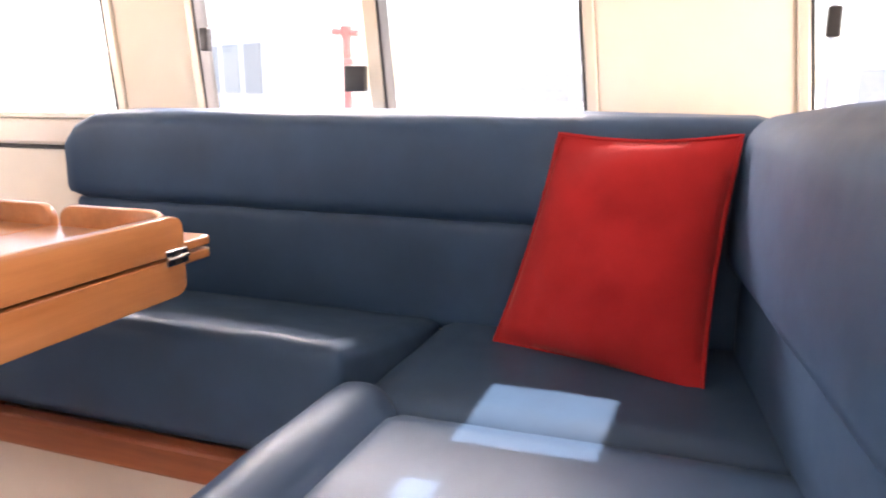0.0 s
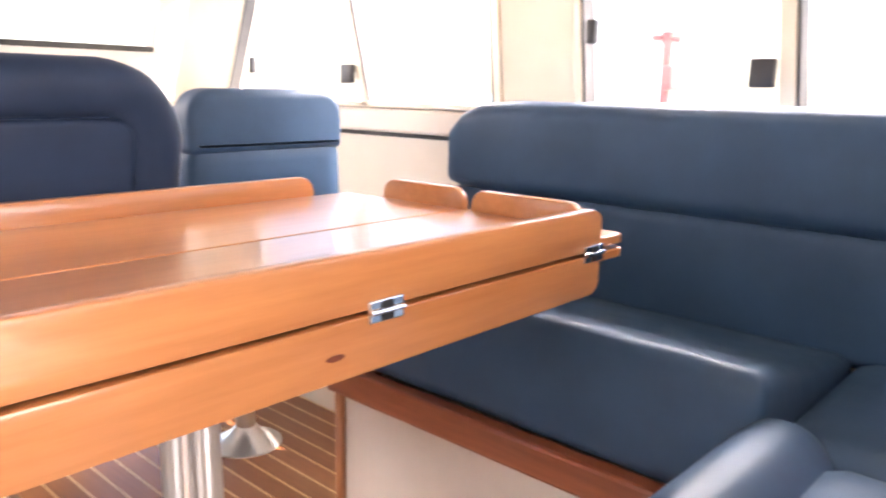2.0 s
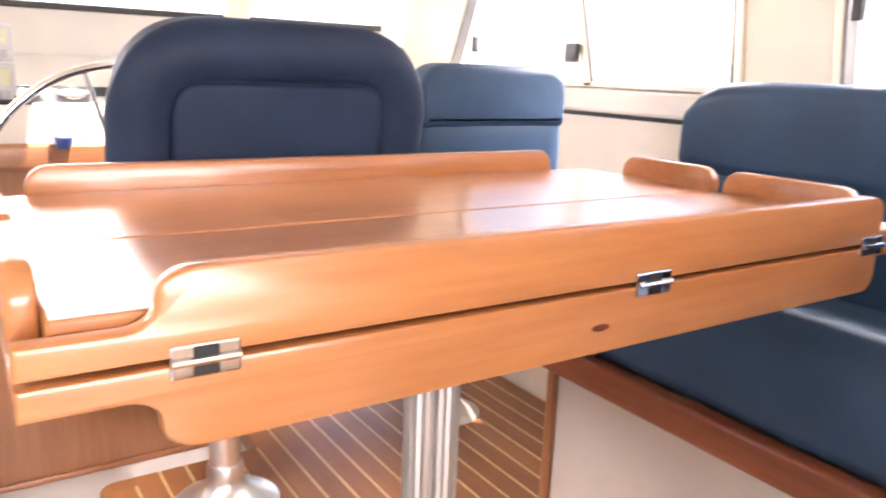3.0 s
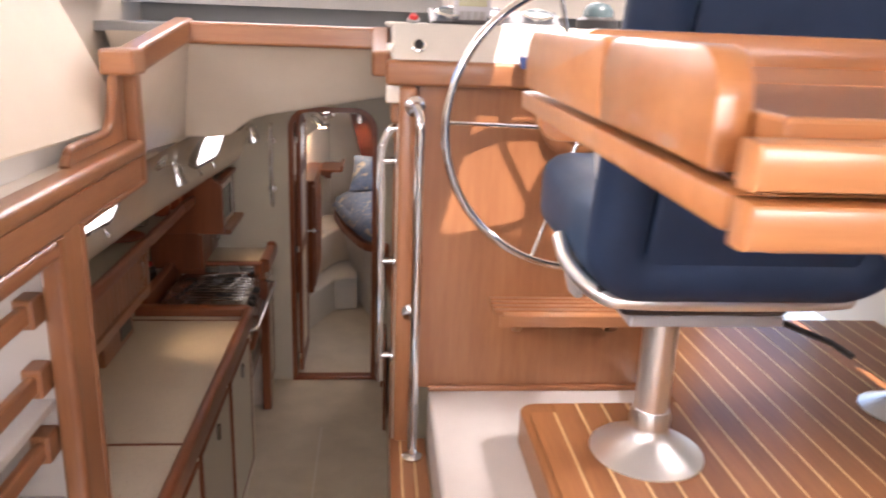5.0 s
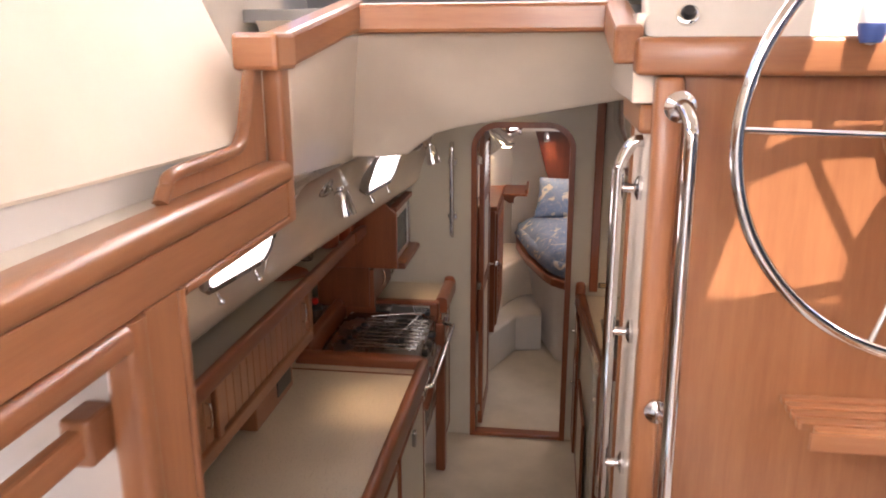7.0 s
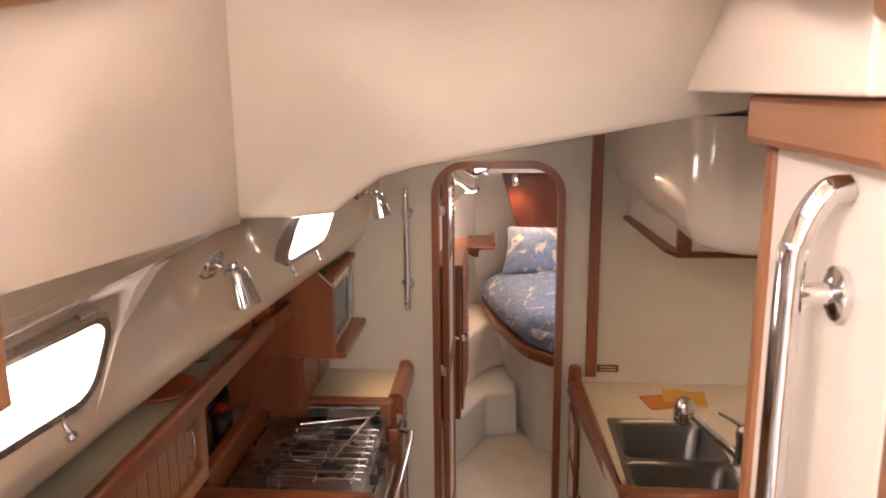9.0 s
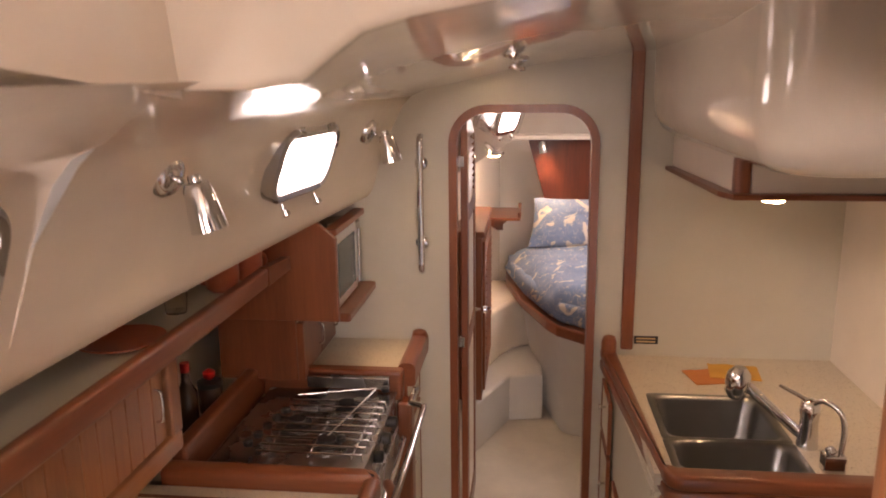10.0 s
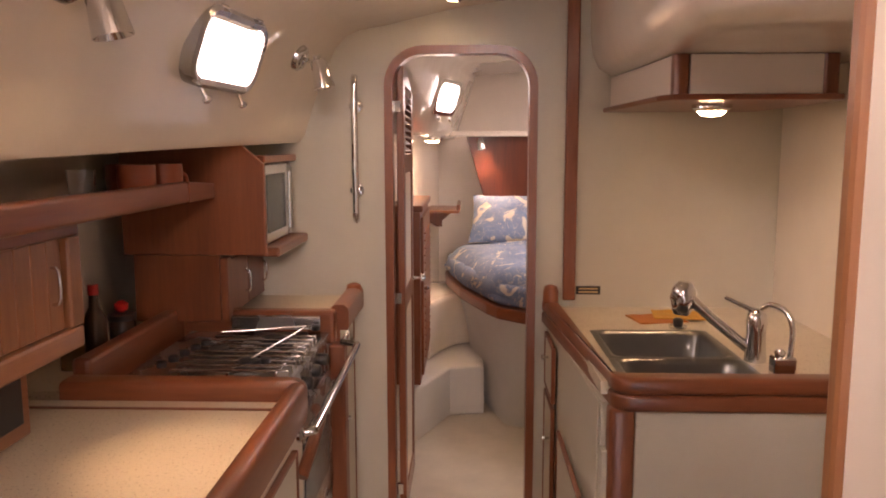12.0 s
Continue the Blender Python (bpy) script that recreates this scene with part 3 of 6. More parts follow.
for k in range(N):
    for a, b in (((0, k), (0, k + 1)), ((N, k), (N, k + 1)), ((k, 0), (k + 1, 0)), ((k, N), (k + 1, N))):
        cheek.faces.new((sides[0][a[0]][a[1]], sides[0][b[0]][b[1]], sides[1][b[0]][b[1]], sides[1][a[0]][a[1]]))
bmesh.ops.recalc_face_normals(cheek, faces=cheek.faces[:])
structure("wall_header_side", cheek, LINER, "cream moulded cheek of the companionway", "wall", 40)
structure("dash_shelf_port", box(-0.9, 0.06, 2.63, 3.2, 2.395, 2.43, 0.004), GREY, "grey dash shelf ahead of the companionway", "shelf")

# ---- companionway joinery ----
cap = thing("coaming_cap", -0.3, 2.4, 2.3, "varnished wooden capping round the companionway", "trim", kind="structure")
part("cap_rail", box(-0.62, 0.07, 2.575, 2.645, 2.365, 2.44, 0.012), WOOD_X, cap)
part("cap_rail", move(box(-0.035, 0.035, 0, 0.47, -0.04, 0.035, 0.012), pose(-0.655, 2.17, 2.325, 11.5, 0, -8)), WOOD_Y, cap)
part("cap_rail", box(-0.70, -0.604, 2.065, 2.185, 2.29, 2.364, 0.010), WOOD_X, cap)
part("cap_rail", move(box(-0.03, 0.03, 0, 0.40, -0.04, 0.04, 0.01), pose(0.085, 2.24, 2.335, 10, 0, 0)), WOOD_Y, cap)
up = thing("upright_bracket", -0.65, 2.1, 2.06, "varnished wooden bracket standing on the locker rail", "bracket", kind="structure")
OUTLINE = [(1.655, 2.107), (1.675, 2.128), (1.705, 2.145), (1.90, 2.147), (1.965, 2.155), (2.0, 2.185), (2.045, 2.29)]
part("board", prism(OUTLINE + [(2.10, 2.29), (2.10, 2.107)], "x", -0.672, -0.652, 0.003), WOOD_Z, up)
part("edge_moulding", prism(rounded(-0.654, -0.612, 2.101, 2.152, 0.008), "z", 1.972, 2.29), WOOD_Z, up, smooth=40)
part("edge_moulding", tube(smooth_line([(-0.655, y, z) for y, z in OUTLINE]), 0.012, 10), WOOD_Y, up, smooth=True)


def port_locker():
    """The open rack locker of the port side with its bars."""
    t = thing("rack_locker", -0.64, 1.3, SOLE, "varnished wooden rack locker with three bars and white inside", "locker", kind="structure")
    part("top_rail", prism(rounded(-0.66, -0.600, 2.06, 2.106, (0.004, 0.018, 0.018, 0.004)), "y", -1.5, 2.10), WOOD_Y, t, smooth=40)
    part("face_board", box(-0.64, -0.612, -1.5, 2.10, 1.9895, 2.0595, 0.003), WOOD_Y, t)
    part("stile", box(-0.64, -0.613, 1.50, 1.60, 0.2, 1.989, 0.003), WOOD_Z, t)
    part("stile_moulding", prism(rounded(-0.655, -0.603, 1.455, 1.4995, 0.014), "z", 0.4, 1.988), WOOD_Z, t, smooth=40)
    part("frame_moulding", prism(rounded(-0.655, -0.603, 1.945, 1.988, 0.014), "y", -1.5, 1.4545), WOOD_Y, t, smooth=40)
    part("end_edge", prism(rounded(-0.643, -0.607, 1.6005, 1.62, 0.008), "z", 0.2, 1.988), WOOD_Z, t, smooth=40)
    part("end_edge", prism(rounded(-0.643, -0.607, 1.972, 1.989, 0.007), "y", 1.6205, 2.10), WOOD_Y, t, smooth=40)
    part("back", box(-1.1, -1.08, -1.5, 1.534, 0.6, 1.904, 0), PLINTH, t, "white laminate lining")
    part("end_panel", box(-1.08, -0.641, 1.48, 1.511, 0.6, 1.904, 0), PLINTH, t, "white laminate lining")
    for z in (1.60, 1.34):
        part("shelf", box(-1.08, -0.66, -1.5, 1.479, z - 0.02, z, 0.003), PLINTH, t, "white laminate shelf")
    part("end_side", box(-1.35, -0.6455, 1.601, 1.619, 0.2, 1.90, 0.002), WHITE, t, "white laminate side")
    for z in (1.83, 1.665, 1.50):
        part("bar", box(-0.692, -0.668, -1.5, 1.42, z - 0.022, z + 0.022, 0.006), WOOD_Y, t)
        part("bar_socket", box(-0.702, -0.658, 1.415, 1.4785, z - 0.035, z + 0.035, 0.006), WOOD_Z, t)
    return t


port_locker()

# helm console
def helm_console():
    t = thing("helm_console", 0.56, 2.3, HELM_Z, "varnished wooden helm console with a white dash", "helm console", kind="structure")
    part("panel", box(0.20, 1.02, 2.24, 2.262, 1.235, 2.275, 0.003), WOOD_Z, t)
    part("corner_post", box(0.142, 0.199, 2.205, 2.262, SOLE, 2.275, 0.012, 3), WOOD_Z, t, smooth=True)
    part("base_moulding", box(0.262, 1.02, 2.225, 2.2395, HELM_Z, HELM_Z + 0.022, 0.006), WOOD_X, t)
    part("trim", box(0.098, 1.06, 2.20, 2.275, 2.276, 2.352, 0.012, 3), WOOD_X, t, smooth=True)
    part("side_panel", box(1.0, 1.018, 2.263, 2.9, 1.236, 2.275, 0.002), WHITE, t, "white laminate side")
    part("dash_face", prism([(2.235, 2.353), (2.30, 2.353), (2.36, 2.455), (2.30, 2.455)], "x", 0.115, 2.1, 0.012, 3), LEDGE, t, "pale moulded dash face", True)
    part("dash_top", box(0.10, 2.14, 2.31, 2.98, 2.447, 2.462, 0.008), LEDGE, t, "pale moulded dash top")
    side = part("side_lining", box(0.145, 0.165, 2.263, 2.60, SOLE - 1.0, 2.15, 0.002), WHITE, t, "white laminate side with a grab rail")
    part("side_beam", box(0.118, 0.168, 2.263, 2.64, 2.151, 2.215, 0.01), WOOD_Y, t)
    part("side_upper", box(0.10, 0.165, 2.263, 2.98, 2.216, 2.40, 0.004), LINER, t, "cream moulded cheek")
    part("inner_edge", box(0.136, 0.168, 2.585, 2.612, GALLEY_Z, 2.150, 0.008), WOOD_Z, t)
    return t


helm_console()


# ---- things: saloon ----
def folding_table():
    t = thing("folding_table", 0.79, 0.48, TEAK_Z, "folding wooden saloon table with raised fiddles on an alloy leg", "table")
    X0, X1, Y0, Y1, ZS = 0.255, 1.345, 0.17, 0.785, 2.393
    part("upper_leaf", box(X0 + 0.024, X1 - 0.02, Y0 + 0.024, 0.449, ZS + 0.002, 2.43, 0.003), TABLE_X, t)
    part("upper_leaf", box(X0 + 0.024, X1 - 0.02, 0.4515, Y1 - 0.022, ZS + 0.002, 2.43, 0.003), TABLE_X, t)
    part("inlay_strip", box(X0 + 0.03, X1 - 0.03, 0.4488, 0.4518, 2.40, 2.4285, 0), HOLLY, t)
    part("lower_leaf", box(X0 + 0.024, X1 - 0.02, Y0 + 0.024, Y1 - 0.022, 2.358, ZS - 0.002, 0.003), TABLE_X, t)

    def edge(sign):
        z0 = ZS + sign * 0.0025
        lo, hi = 2.418 - ZS, 2.463 - ZS
        pts = [(X0, 0), (X1 + 0.0, 0), (X1 + 0.0, 0.045)]
        pts += [(X1 - 0.028 + 0.028 * math.cos(radians(a)), 0.045 + 0.022 * math.sin(radians(a))) for a in range(15, 91, 15)]
        pts += [(0.385 - 0.035 * math.sin(radians(a)), hi - 0.02 + 0.02 * math.cos(radians(a))) for a in range(0, 91, 15)]
        pts += [(0.325 + 0.025 * math.cos(radians(a)), lo + 0.018 - 0.018 * math.sin(radians(a))) for a in range(15, 91, 15)]
        pts += [(X0, lo)]
        return [(u, z0 + sign * v) for u, v in pts]
    part("fiddle", prism(edge(1), "y", Y0, Y0 + 0.023, 0.004), TABLE_X, t, smooth=30)
    part("fiddle", prism(edge(-1), "y", Y0, Y0 + 0.023, 0.004), TABLE_X, t, smooth=30)
    part("fiddle", prism(rounded(X0 + 0.06, 1.235, 2.405, 2.468, (0, 0, 0.03, 0.03)), "y", Y1 - 0.021, Y1, 0.004), TABLE_X, t, smooth=30)
    part("fiddle", prism(rounded(X0 + 0.02, X1, 2.33, 2.390, (0.03, 0.03, 0, 0)), "y", Y1 - 0.021, Y1, 0.004), TABLE_X, t, smooth=30)
    part("fiddle", prism(rounded(0.20, 0.43, 2.405, 2.468, (0, 0, 0.03, 0.03)), "x", X1 - 0.02, X1, 0.004), TABLE_X, t, smooth=30)
    part("fiddle", prism(rounded(0.45, 0.66, 2.405, 2.468, (0, 0, 0.03, 0.03)), "x", X1 - 0.02, X1, 0.004), TABLE_X, t, smooth=30)
    part("end_tongue", prism(rounded(X1 - 0.01, 1.425, Y0 + 0.004, 0.76, (0.0, 0.015, 0.02, 0.02)), "z", 2.396, 2.413, 0.004), TABLE_X, t)
    part("end_tongue", prism(rounded(X1 - 0.01, 1.425, Y0 + 0.004, 0.76, (0.0, 0.015, 0.02, 0.02)), "z", 2.373, 2.390, 0.004), TABLE_X, t)
    part("fiddle", prism(rounded(0.225, 0.44, 2.396, 2.463, (0, 0, 0.03, 0.03)), "x", X0, X0 + 0.023, 0.004), TABLE_X, t, smooth=30)
    part("fiddle", prism(rounded(0.444, 0.77, 2.396, 2.463, (0, 0, 0.04, 0.01)), "x", X0, X0 + 0.023, 0.004), TABLE_X, t, smooth=30)
    part("end_edge", prism(rounded(0.194, 0.784, 2.369, 2.390, (0.008, 0.008, 0, 0)), "x", X0, X0 + 0.023, 0.003), TABLE_X, t, smooth=30)
    for hx in (0.383, 0.875, 1.322):
        h = part("hinge", box(hx - 0.027, hx + 0.027, Y0 - 0.003, Y0 + 0.004, ZS - 0.0135, ZS + 0.0135, 0.002), CHROME, t, "polished chrome hinge")
        part("knuckle", tube([(hx - 0.026, Y0 - 0.004, ZS), (hx + 0.026, Y0 - 0.004, ZS)], 0.0035, 8), CHROME, h)
        part("recess", box(hx - 0.010, hx + 0.010, Y0 - 0.0042, Y0 - 0.0025, ZS - 0.012, ZS + 0.012, 0.001), BLACK, h)
    part("knot", prism([(0.80 + 0.013 * math.cos(radians(a)), 2.352 + 0.004 * math.sin(radians(a))) for a in range(0, 360, 24)], "y", Y0 - 0.0006, Y0 + 0.002), DEEP, t, "dark knot")
    n = 40
    lathe_pts = []
    for k in range(n):
        a = 2 * math.pi * k / n
        r = 0.041 if k % 2 else 0.038
        lathe_pts.append((0.79 + r * math.cos(a), 0.48 + r * math.sin(a)))
    part("leg", prism(lathe_pts, "z", TEAK_Z + 0.02, 2.358), ALU, t, "fluted aluminium leg")
    part("base", lathe([(0.13, 0), (0.13, 0.006), (0.06, 0.022), (0.05, 0.05)], (0.79, 0.48, TEAK_Z)), ALU, t, "round aluminium base", True)
    return t


folding_table()


def settee():
    s = thing("settee", 1.75, 0.1, TEAK_Z, "L-shaped settee in navy leather on a white plinth", "settee")
    part("plinth", box(1.415, 2.16, -0.10, 0.905, TEAK_Z, 1.93, 0.004), PLINTH, s, "white laminate plinth")
    part("plinth", box(0.80, 2.16, -0.98, -0.101, TEAK_Z, 1.93, 0.004), PLINTH, s, "white laminate plinth")
    part("plinth_edge", box(1.397, 1.4145, 0.885, 0.912, TEAK_Z, 1.93, 0.006), WOOD_Z, s, "varnished wooden corner edge")
    part("plinth_trim", box(1.375, 1.42, -0.09, 0.915, 1.931, 2.0, 0.008), RED_Y, s, "varnished wooden trim")
    part("plinth_trim", box(0.80, 1.374, -0.135, -0.09, 1.931, 2.0, 0.008), RED_X, s, "varnished wooden trim")
    part("plinth_trim", box(1.42, 1.90, 0.885, 0.915, 1.931, 2.0, 0.008), RED_X, s, "varnished wooden trim")
    bm = soft_box(1.40, 1.93, -0.080, 0.93, 2.001, 2.140, 0.024, 0.010, 30, 1)
    for v in bm.verts:
        top = max(0.0, (v.co.z - 2.0) / 0.14)
        v.co.z += 0.085 * top * max(0.0, min(1.0, (1.88 - v.co.x) / 0.45))
        v.co.x += 0.02 * top * max(0.0, min(1.0, (1.6 - v.co.x) / 0.2))
    part("seat_cushion", bm, NAVY, s, smooth=80)
    part("seat_cushion", soft_box(1.43, 1.97, -0.90, -0.088, 2.001, 2.135, 0.04, 0.01, 14, 2), NAVY, s, smooth=80)
    part("seat_cushion", soft_box(0.82, 1.427, -1.0, -0.17, 2.001, 2.135, 0.04, 0.01, 14, 3), NAVY, s, smooth=80)
    part("seat_bolster", soft_box(0.82, 1.50, -0.19, -0.03, 1.99, 2.16, 0.078, 0.012, 14, 11), NAVY, s, smooth=80)

    def lean(bm, x0=1.9):
        for v in bm.verts:
            v.co.x += 0.12 * max(0.0, 2.38 - v.co.z) * (1 if v.co.x < 2.0 else 0)
        return bm
    part("backrest", lean(soft_box(1.868, 2.12, -0.80, 0.97, 2.11, 2.389, 0.03, 0.008, 18, 4)), NAVY, s, smooth=80)
    bm = soft_box(1.85, 2.10, -0.80, 0.985, 2.381, 2.612, 0.04, 0.008, 22, 5)
    for v in bm.verts:
        k = max(0.0, (v.co.y - 0.82) / 0.165)
        v.co.z -= 0.085 * k ** 2.5 * max(0.0, (v.co.z - 2.42) / 0.19)
    part("backrest", bm, NAVY, s, smooth=80)
    turn = Matrix.Translation((1.95, -0.70, 0)) @ Matrix.Rotation(radians(9.5), 4, "Z") @ Matrix.Translation((-1.95, 0.70, 0))
    part("backrest", move(soft_box(0.70, 1.93, -0.95, -0.722, 2.11, 2.32, 0.02, 0.008, 18, 6), turn), NAVY, s, smooth=80)
    bm = soft_box(0.70, 1.93, -0.96, -0.69, 2.297, 2.615, 0.06, 0.012, 22, 7)
    for v in bm.verts:
        v.co.z += 0.055 * max(0.0, (1.9 - v.co.x) / 0.9) * max(0.0, (v.co.z - 2.45) / 0.165)
        v.co.y -= 0.10 * max(0.0, v.co.z - 2.42)
    part("backrest", move(bm, turn), NAVY, s, smooth=80)
    return s


settee()


def stuffed_square(corners, thick, material, name="pillow", piping=None, label="", seed=0, n=22):
    """A pillow between four corners (bl, br, tr, tl), with welted edges and creases."""
    bl, br, tr, tl = (Vector(c) for c in corners)
    nrm = (br - bl).cross(tl - bl).normalized()
    bm = bmesh.new()
    grids = []
    for side in (1, -1):
        g = []
        for j in range(n + 1):
            row = []
            for i in range(n + 1):
                u, v = i / n, j / n
                pu, pv = 2 * u - 1, 2 * v - 1
                pinch_u = 1 - 0.06 * (1 - pv * pv) ** 1
                pinch_v = 1 - 0.06 * (1 - pu * pu) ** 1
                a, b = (pu * pinch_u + 1) / 2, (pv * pinch_v + 1) / 2
                p = (bl * (1 - a) + br * a) * (1 - b) + (tl * (1 - a) + tr * a) * b
                h = ((1 - abs(pu) ** 2) * (1 - abs(pv) ** 2)) ** 0.6
                p = p + nrm * side * thick * 0.5 * h
                if 0 < i < n and 0 < j < n:
                    p += nrm * side * (0.014 * noise.noise(Vector((u * 4 + seed, v * 4, side))) - 0.012 * (1 - abs(noise.noise(Vector((u * 3 + v * 1.5 + seed, v * 3 - u, 4.0)))) * 2) ** 6) * h
                row.append(p)
            g.append(row)
        grids.append(g)
    cache = {}

    def vert(p):
        key = (round(p.x, 5), round(p.y, 5), round(p.z, 5))
        if key not in cache:
            cache[key] = bm.verts.new(p)
        return cache[key]
    for g in grids:
        for j in range(n):
            for i in range(n):
                q = [vert(g[j][i]), vert(g[j][i + 1]), vert(g[j + 1][i + 1]), vert(g[j + 1][i])]
                if len(set(q)) == 4:
                    bm.faces.new(q)
    bmesh.ops.recalc_face_normals(bm, faces=bm.faces[:])
    ob = part(name, bm, material, smooth=80)
    if piping:
        g = grids[0]
        rim = [g[0][i] for i in range(n)] + [g[j][n] for j in range(n)] + [g[n][n - i] for i in range(n)] + [g[n - j][0] for j in range(n)]
        part("piping", tube(rim, 0.005, 6, True), piping, ob, smooth=True)
    return ob


tagged(stuffed_square([(1.79, -0.252, 2.14), (1.66, -0.68, 2.115), (1.80, -0.715, 2.585), (1.825, -0.375, 2.58)], 0.17, RED, "cushion", RED), "red canvas cushion leaning in the settee corner", "cushion")


def helm_seat():
    t = thing("helm_seat", 0.83, 1.64, TEAK_Z, "navy upholstered helm seat with black armrests on a pedestal", "seat")
    part("base", lathe([(0.155, 0), (0.155, 0.005), (0.13, 0.016), (0.07, 0.05), (0.052, 0.075), (0.05, 0.1)], (0.83, 1.64, TEAK_Z), (0, 0, 1), 48), SATIN, t, "polished round base", True)
    part("collar", lathe([(0.054, 0), (0.054, 0.035), (0.048, 0.05)], (0.83, 1.64, TEAK_Z + 0.085)), ALU, t, smooth=True)
    part("column", lathe([(0.045, 0), (0.045, 0.36)], (0.83, 1.64, TEAK_Z + 0.12)), ALU, t, "brushed aluminium column", True)
    part("swivel_plate", box(0.70, 0.98, 1.50, 1.80, 1.80, 1.83, 0.008), GREY, t, "grey swivel plate")
    part("seat_frame", tube(smooth_line([(0.50, 1.50, 2.0), (0.50, 1.40, 1.965), (0.535, 1.28, 1.94), (0.62, 1.245, 1.935), (1.0, 1.245, 1.935), (1.085, 1.28, 1.94), (1.12, 1.40, 1.965), (1.12, 1.50, 2.0)]), 0.017, 12), ALU, t, "pale metal tube frame", True)
    for x in (0.52, 1.08):
        part("hinge_bracket", prism([(1.38, 1.92), (1.40, 1.885), (1.46, 1.88), (1.50, 1.90), (1.53, 1.99), (1.50, 2.03), (1.45, 2.02)], "x", x, x + 0.02, 0.005), GREY, t, "grey hinge bracket")
    part("webbing", box(0.53, 1.09, 1.26, 1.60, 1.947, 1.957, 0.003), BLACK, t, "black webbing")
    part("slide", box(0.64, 1.0, 1.36, 1.76, 1.83, 1.8595, 0.006), PALE_GREY, t, "grey slide rail")
    part("lever", tube([(0.98, 1.50, 1.825), (1.08, 1.30, 1.82), (1.10, 1.25, 1.81)], 0.008, 8), BLACK, t, "black adjusting lever")
    part("seat_pan", box(0.61, 1.0, 1.34, 1.80, 1.861, 1.945, 0.02, 3), BLACK, t, "black seat pan", True)
    part("seat", soft_box(0.53, 1.08, 1.22, 1.90, 1.93, 2.14, 0.06, 0.02, 12, 8), NAVY, t, smooth=80)
    tilt = Matrix.Translation((0, 1.20, 2.0)) @ Matrix.Rotation(radians(13), 4, "X") @ Matrix.Translation((0, -1.20, -2.0))
    back = part("backrest", move(prism(rounded(0.485, 1.095, 1.99, 2.70, (0.08, 0.08, 0.14, 0.14), 10), "y", 1.165, 1.27, 0.035, 5), tilt), NAVY_CLOTH, t, smooth=60)
    part("back_panel", move(prism(rounded(0.575, 1.005, 2.03, 2.60, 0.05, 8), "y", 1.152, 1.17, 0.012, 4), tilt), NAVY_CLOTH, back, smooth=60)
    bm = tube([(u, 1.185, v) for u, v in rounded(0.525, 1.055, 2.02, 2.655, (0.07, 0.07, 0.12, 0.12), 10)], 0.057, 16, True)
    for v in bm.verts:
        v.co += 0.005 * noise.noise_vector(v.co * 9)
        v.co.y = 1.185 + (v.co.y - 1.185) * 0.85
    part("side_roll", move(bm, tilt), NAVY_CLOTH, back, smooth=70)
    for x in (0.515, 1.07):
        a = part("armrest", move(box(-0.03, 0.03, -0.235, 0.235, -0.022, 0.022, 0.014, 3), pose(x, 1.425, 2.282, 3, 0, 0)), BLACK, t, "black padded armrest", True)
        part("arm_bracket", prism([(1.17, 2.16), (1.25, 2.15), (1.32, 2.258), (1.21, 2.252)], "x", x - 0.012, x + 0.012, 0.006), PALE_GREY, a, "pale grey bracket")
    return t


helm_seat()


def companion_seat():
    t = thing("companion_seat", 1.66, 1.75, TEAK_Z, "navy upholstered companion seat on a pedestal", "seat")
    part("base", lathe([(0.13, 0), (0.13, 0.005), (0.11, 0.016), (0.06, 0.045), (0.04, 0.07)], (1.74, 1.85, TEAK_Z), (0, 0, 1), 48), SATIN, t, "polished round base", True)
    part("column", lathe([(0.035, 0), (0.035, 0.5)], (1.74, 1.85, TEAK_Z + 0.06)), ALU, t, "brushed aluminium column", True)
    part("seat", soft_box(1.40, 1.90, 1.55, 2.02, 1.90, 2.06, 0.05, 0.015, 10, 9), NAVY, t, smooth=80)
    part("backrest", soft_box(1.36, 1.89, 1.46, 1.57, 2.0, 2.482, 0.04, 0.01, 12, 10), NAVY, t, smooth=80)
    part("headrest", prism(rounded(1.355, 1.89, 2.452, 2.635, (0.02, 0.02, 0.085, 0.085), 8), "y", 1.452, 1.57, 0.028, 5), NAVY, t, smooth=60)
    return t


companion_seat()


def steering_wheel():
    C = Vector((0.70, 2.06, 2.17))
    t = thing("steering_wheel", 0.70, 2.24, 2.17, "large stainless steering wheel with five spokes", "steering wheel")
    R = 0.425
    part("rim", tube([C + R * Vector((math.cos(2 * math.pi * k / 96), 0, math.sin(2 * math.pi * k / 96))) for k in range(96)], 0.013, 12, True), CHROME, t, smooth=True)
    for a in (178, 250, 106, 34, -38):
        d = Vector((math.cos(radians(a)), 0, math.sin(radians(a))))
        part("spoke", tube([C + Vector((0, 0.045, 0)) + 0.04 * d, C + (R - 0.006) * d], 0.007, 10), CHROME, t, smooth=True)
    part("hub", lathe([(0.05, 0.02), (0.06, 0.05), (0.055, 0.075), (0.035, 0.10), (0.02, 0.14), (0.02, 0.17)], C + Vector((0, -0.0, 0)) + Vector((0, 0.13, 0)), (0, -1, 0)), CHROME, t, "chrome hub", True)
    part("backing_disc", lathe([(0.105, 0), (0.105, 0.012), (0.095, 0.02)], (0.70, 2.239, 2.17), (0, -1, 0), 36), WOOD_Z, t, "varnished round wooden backing", True)
    part("knob", lathe([(0.001, 0), (0.03, 0.006), (0.045, 0.02), (0.04, 0.04), (0.001, 0.05)], C + Vector((0, -0.01, 0)), (0, -1, 0), 20), CHROME, t, "chrome hub cap", True)
    return t


steering_wheel()


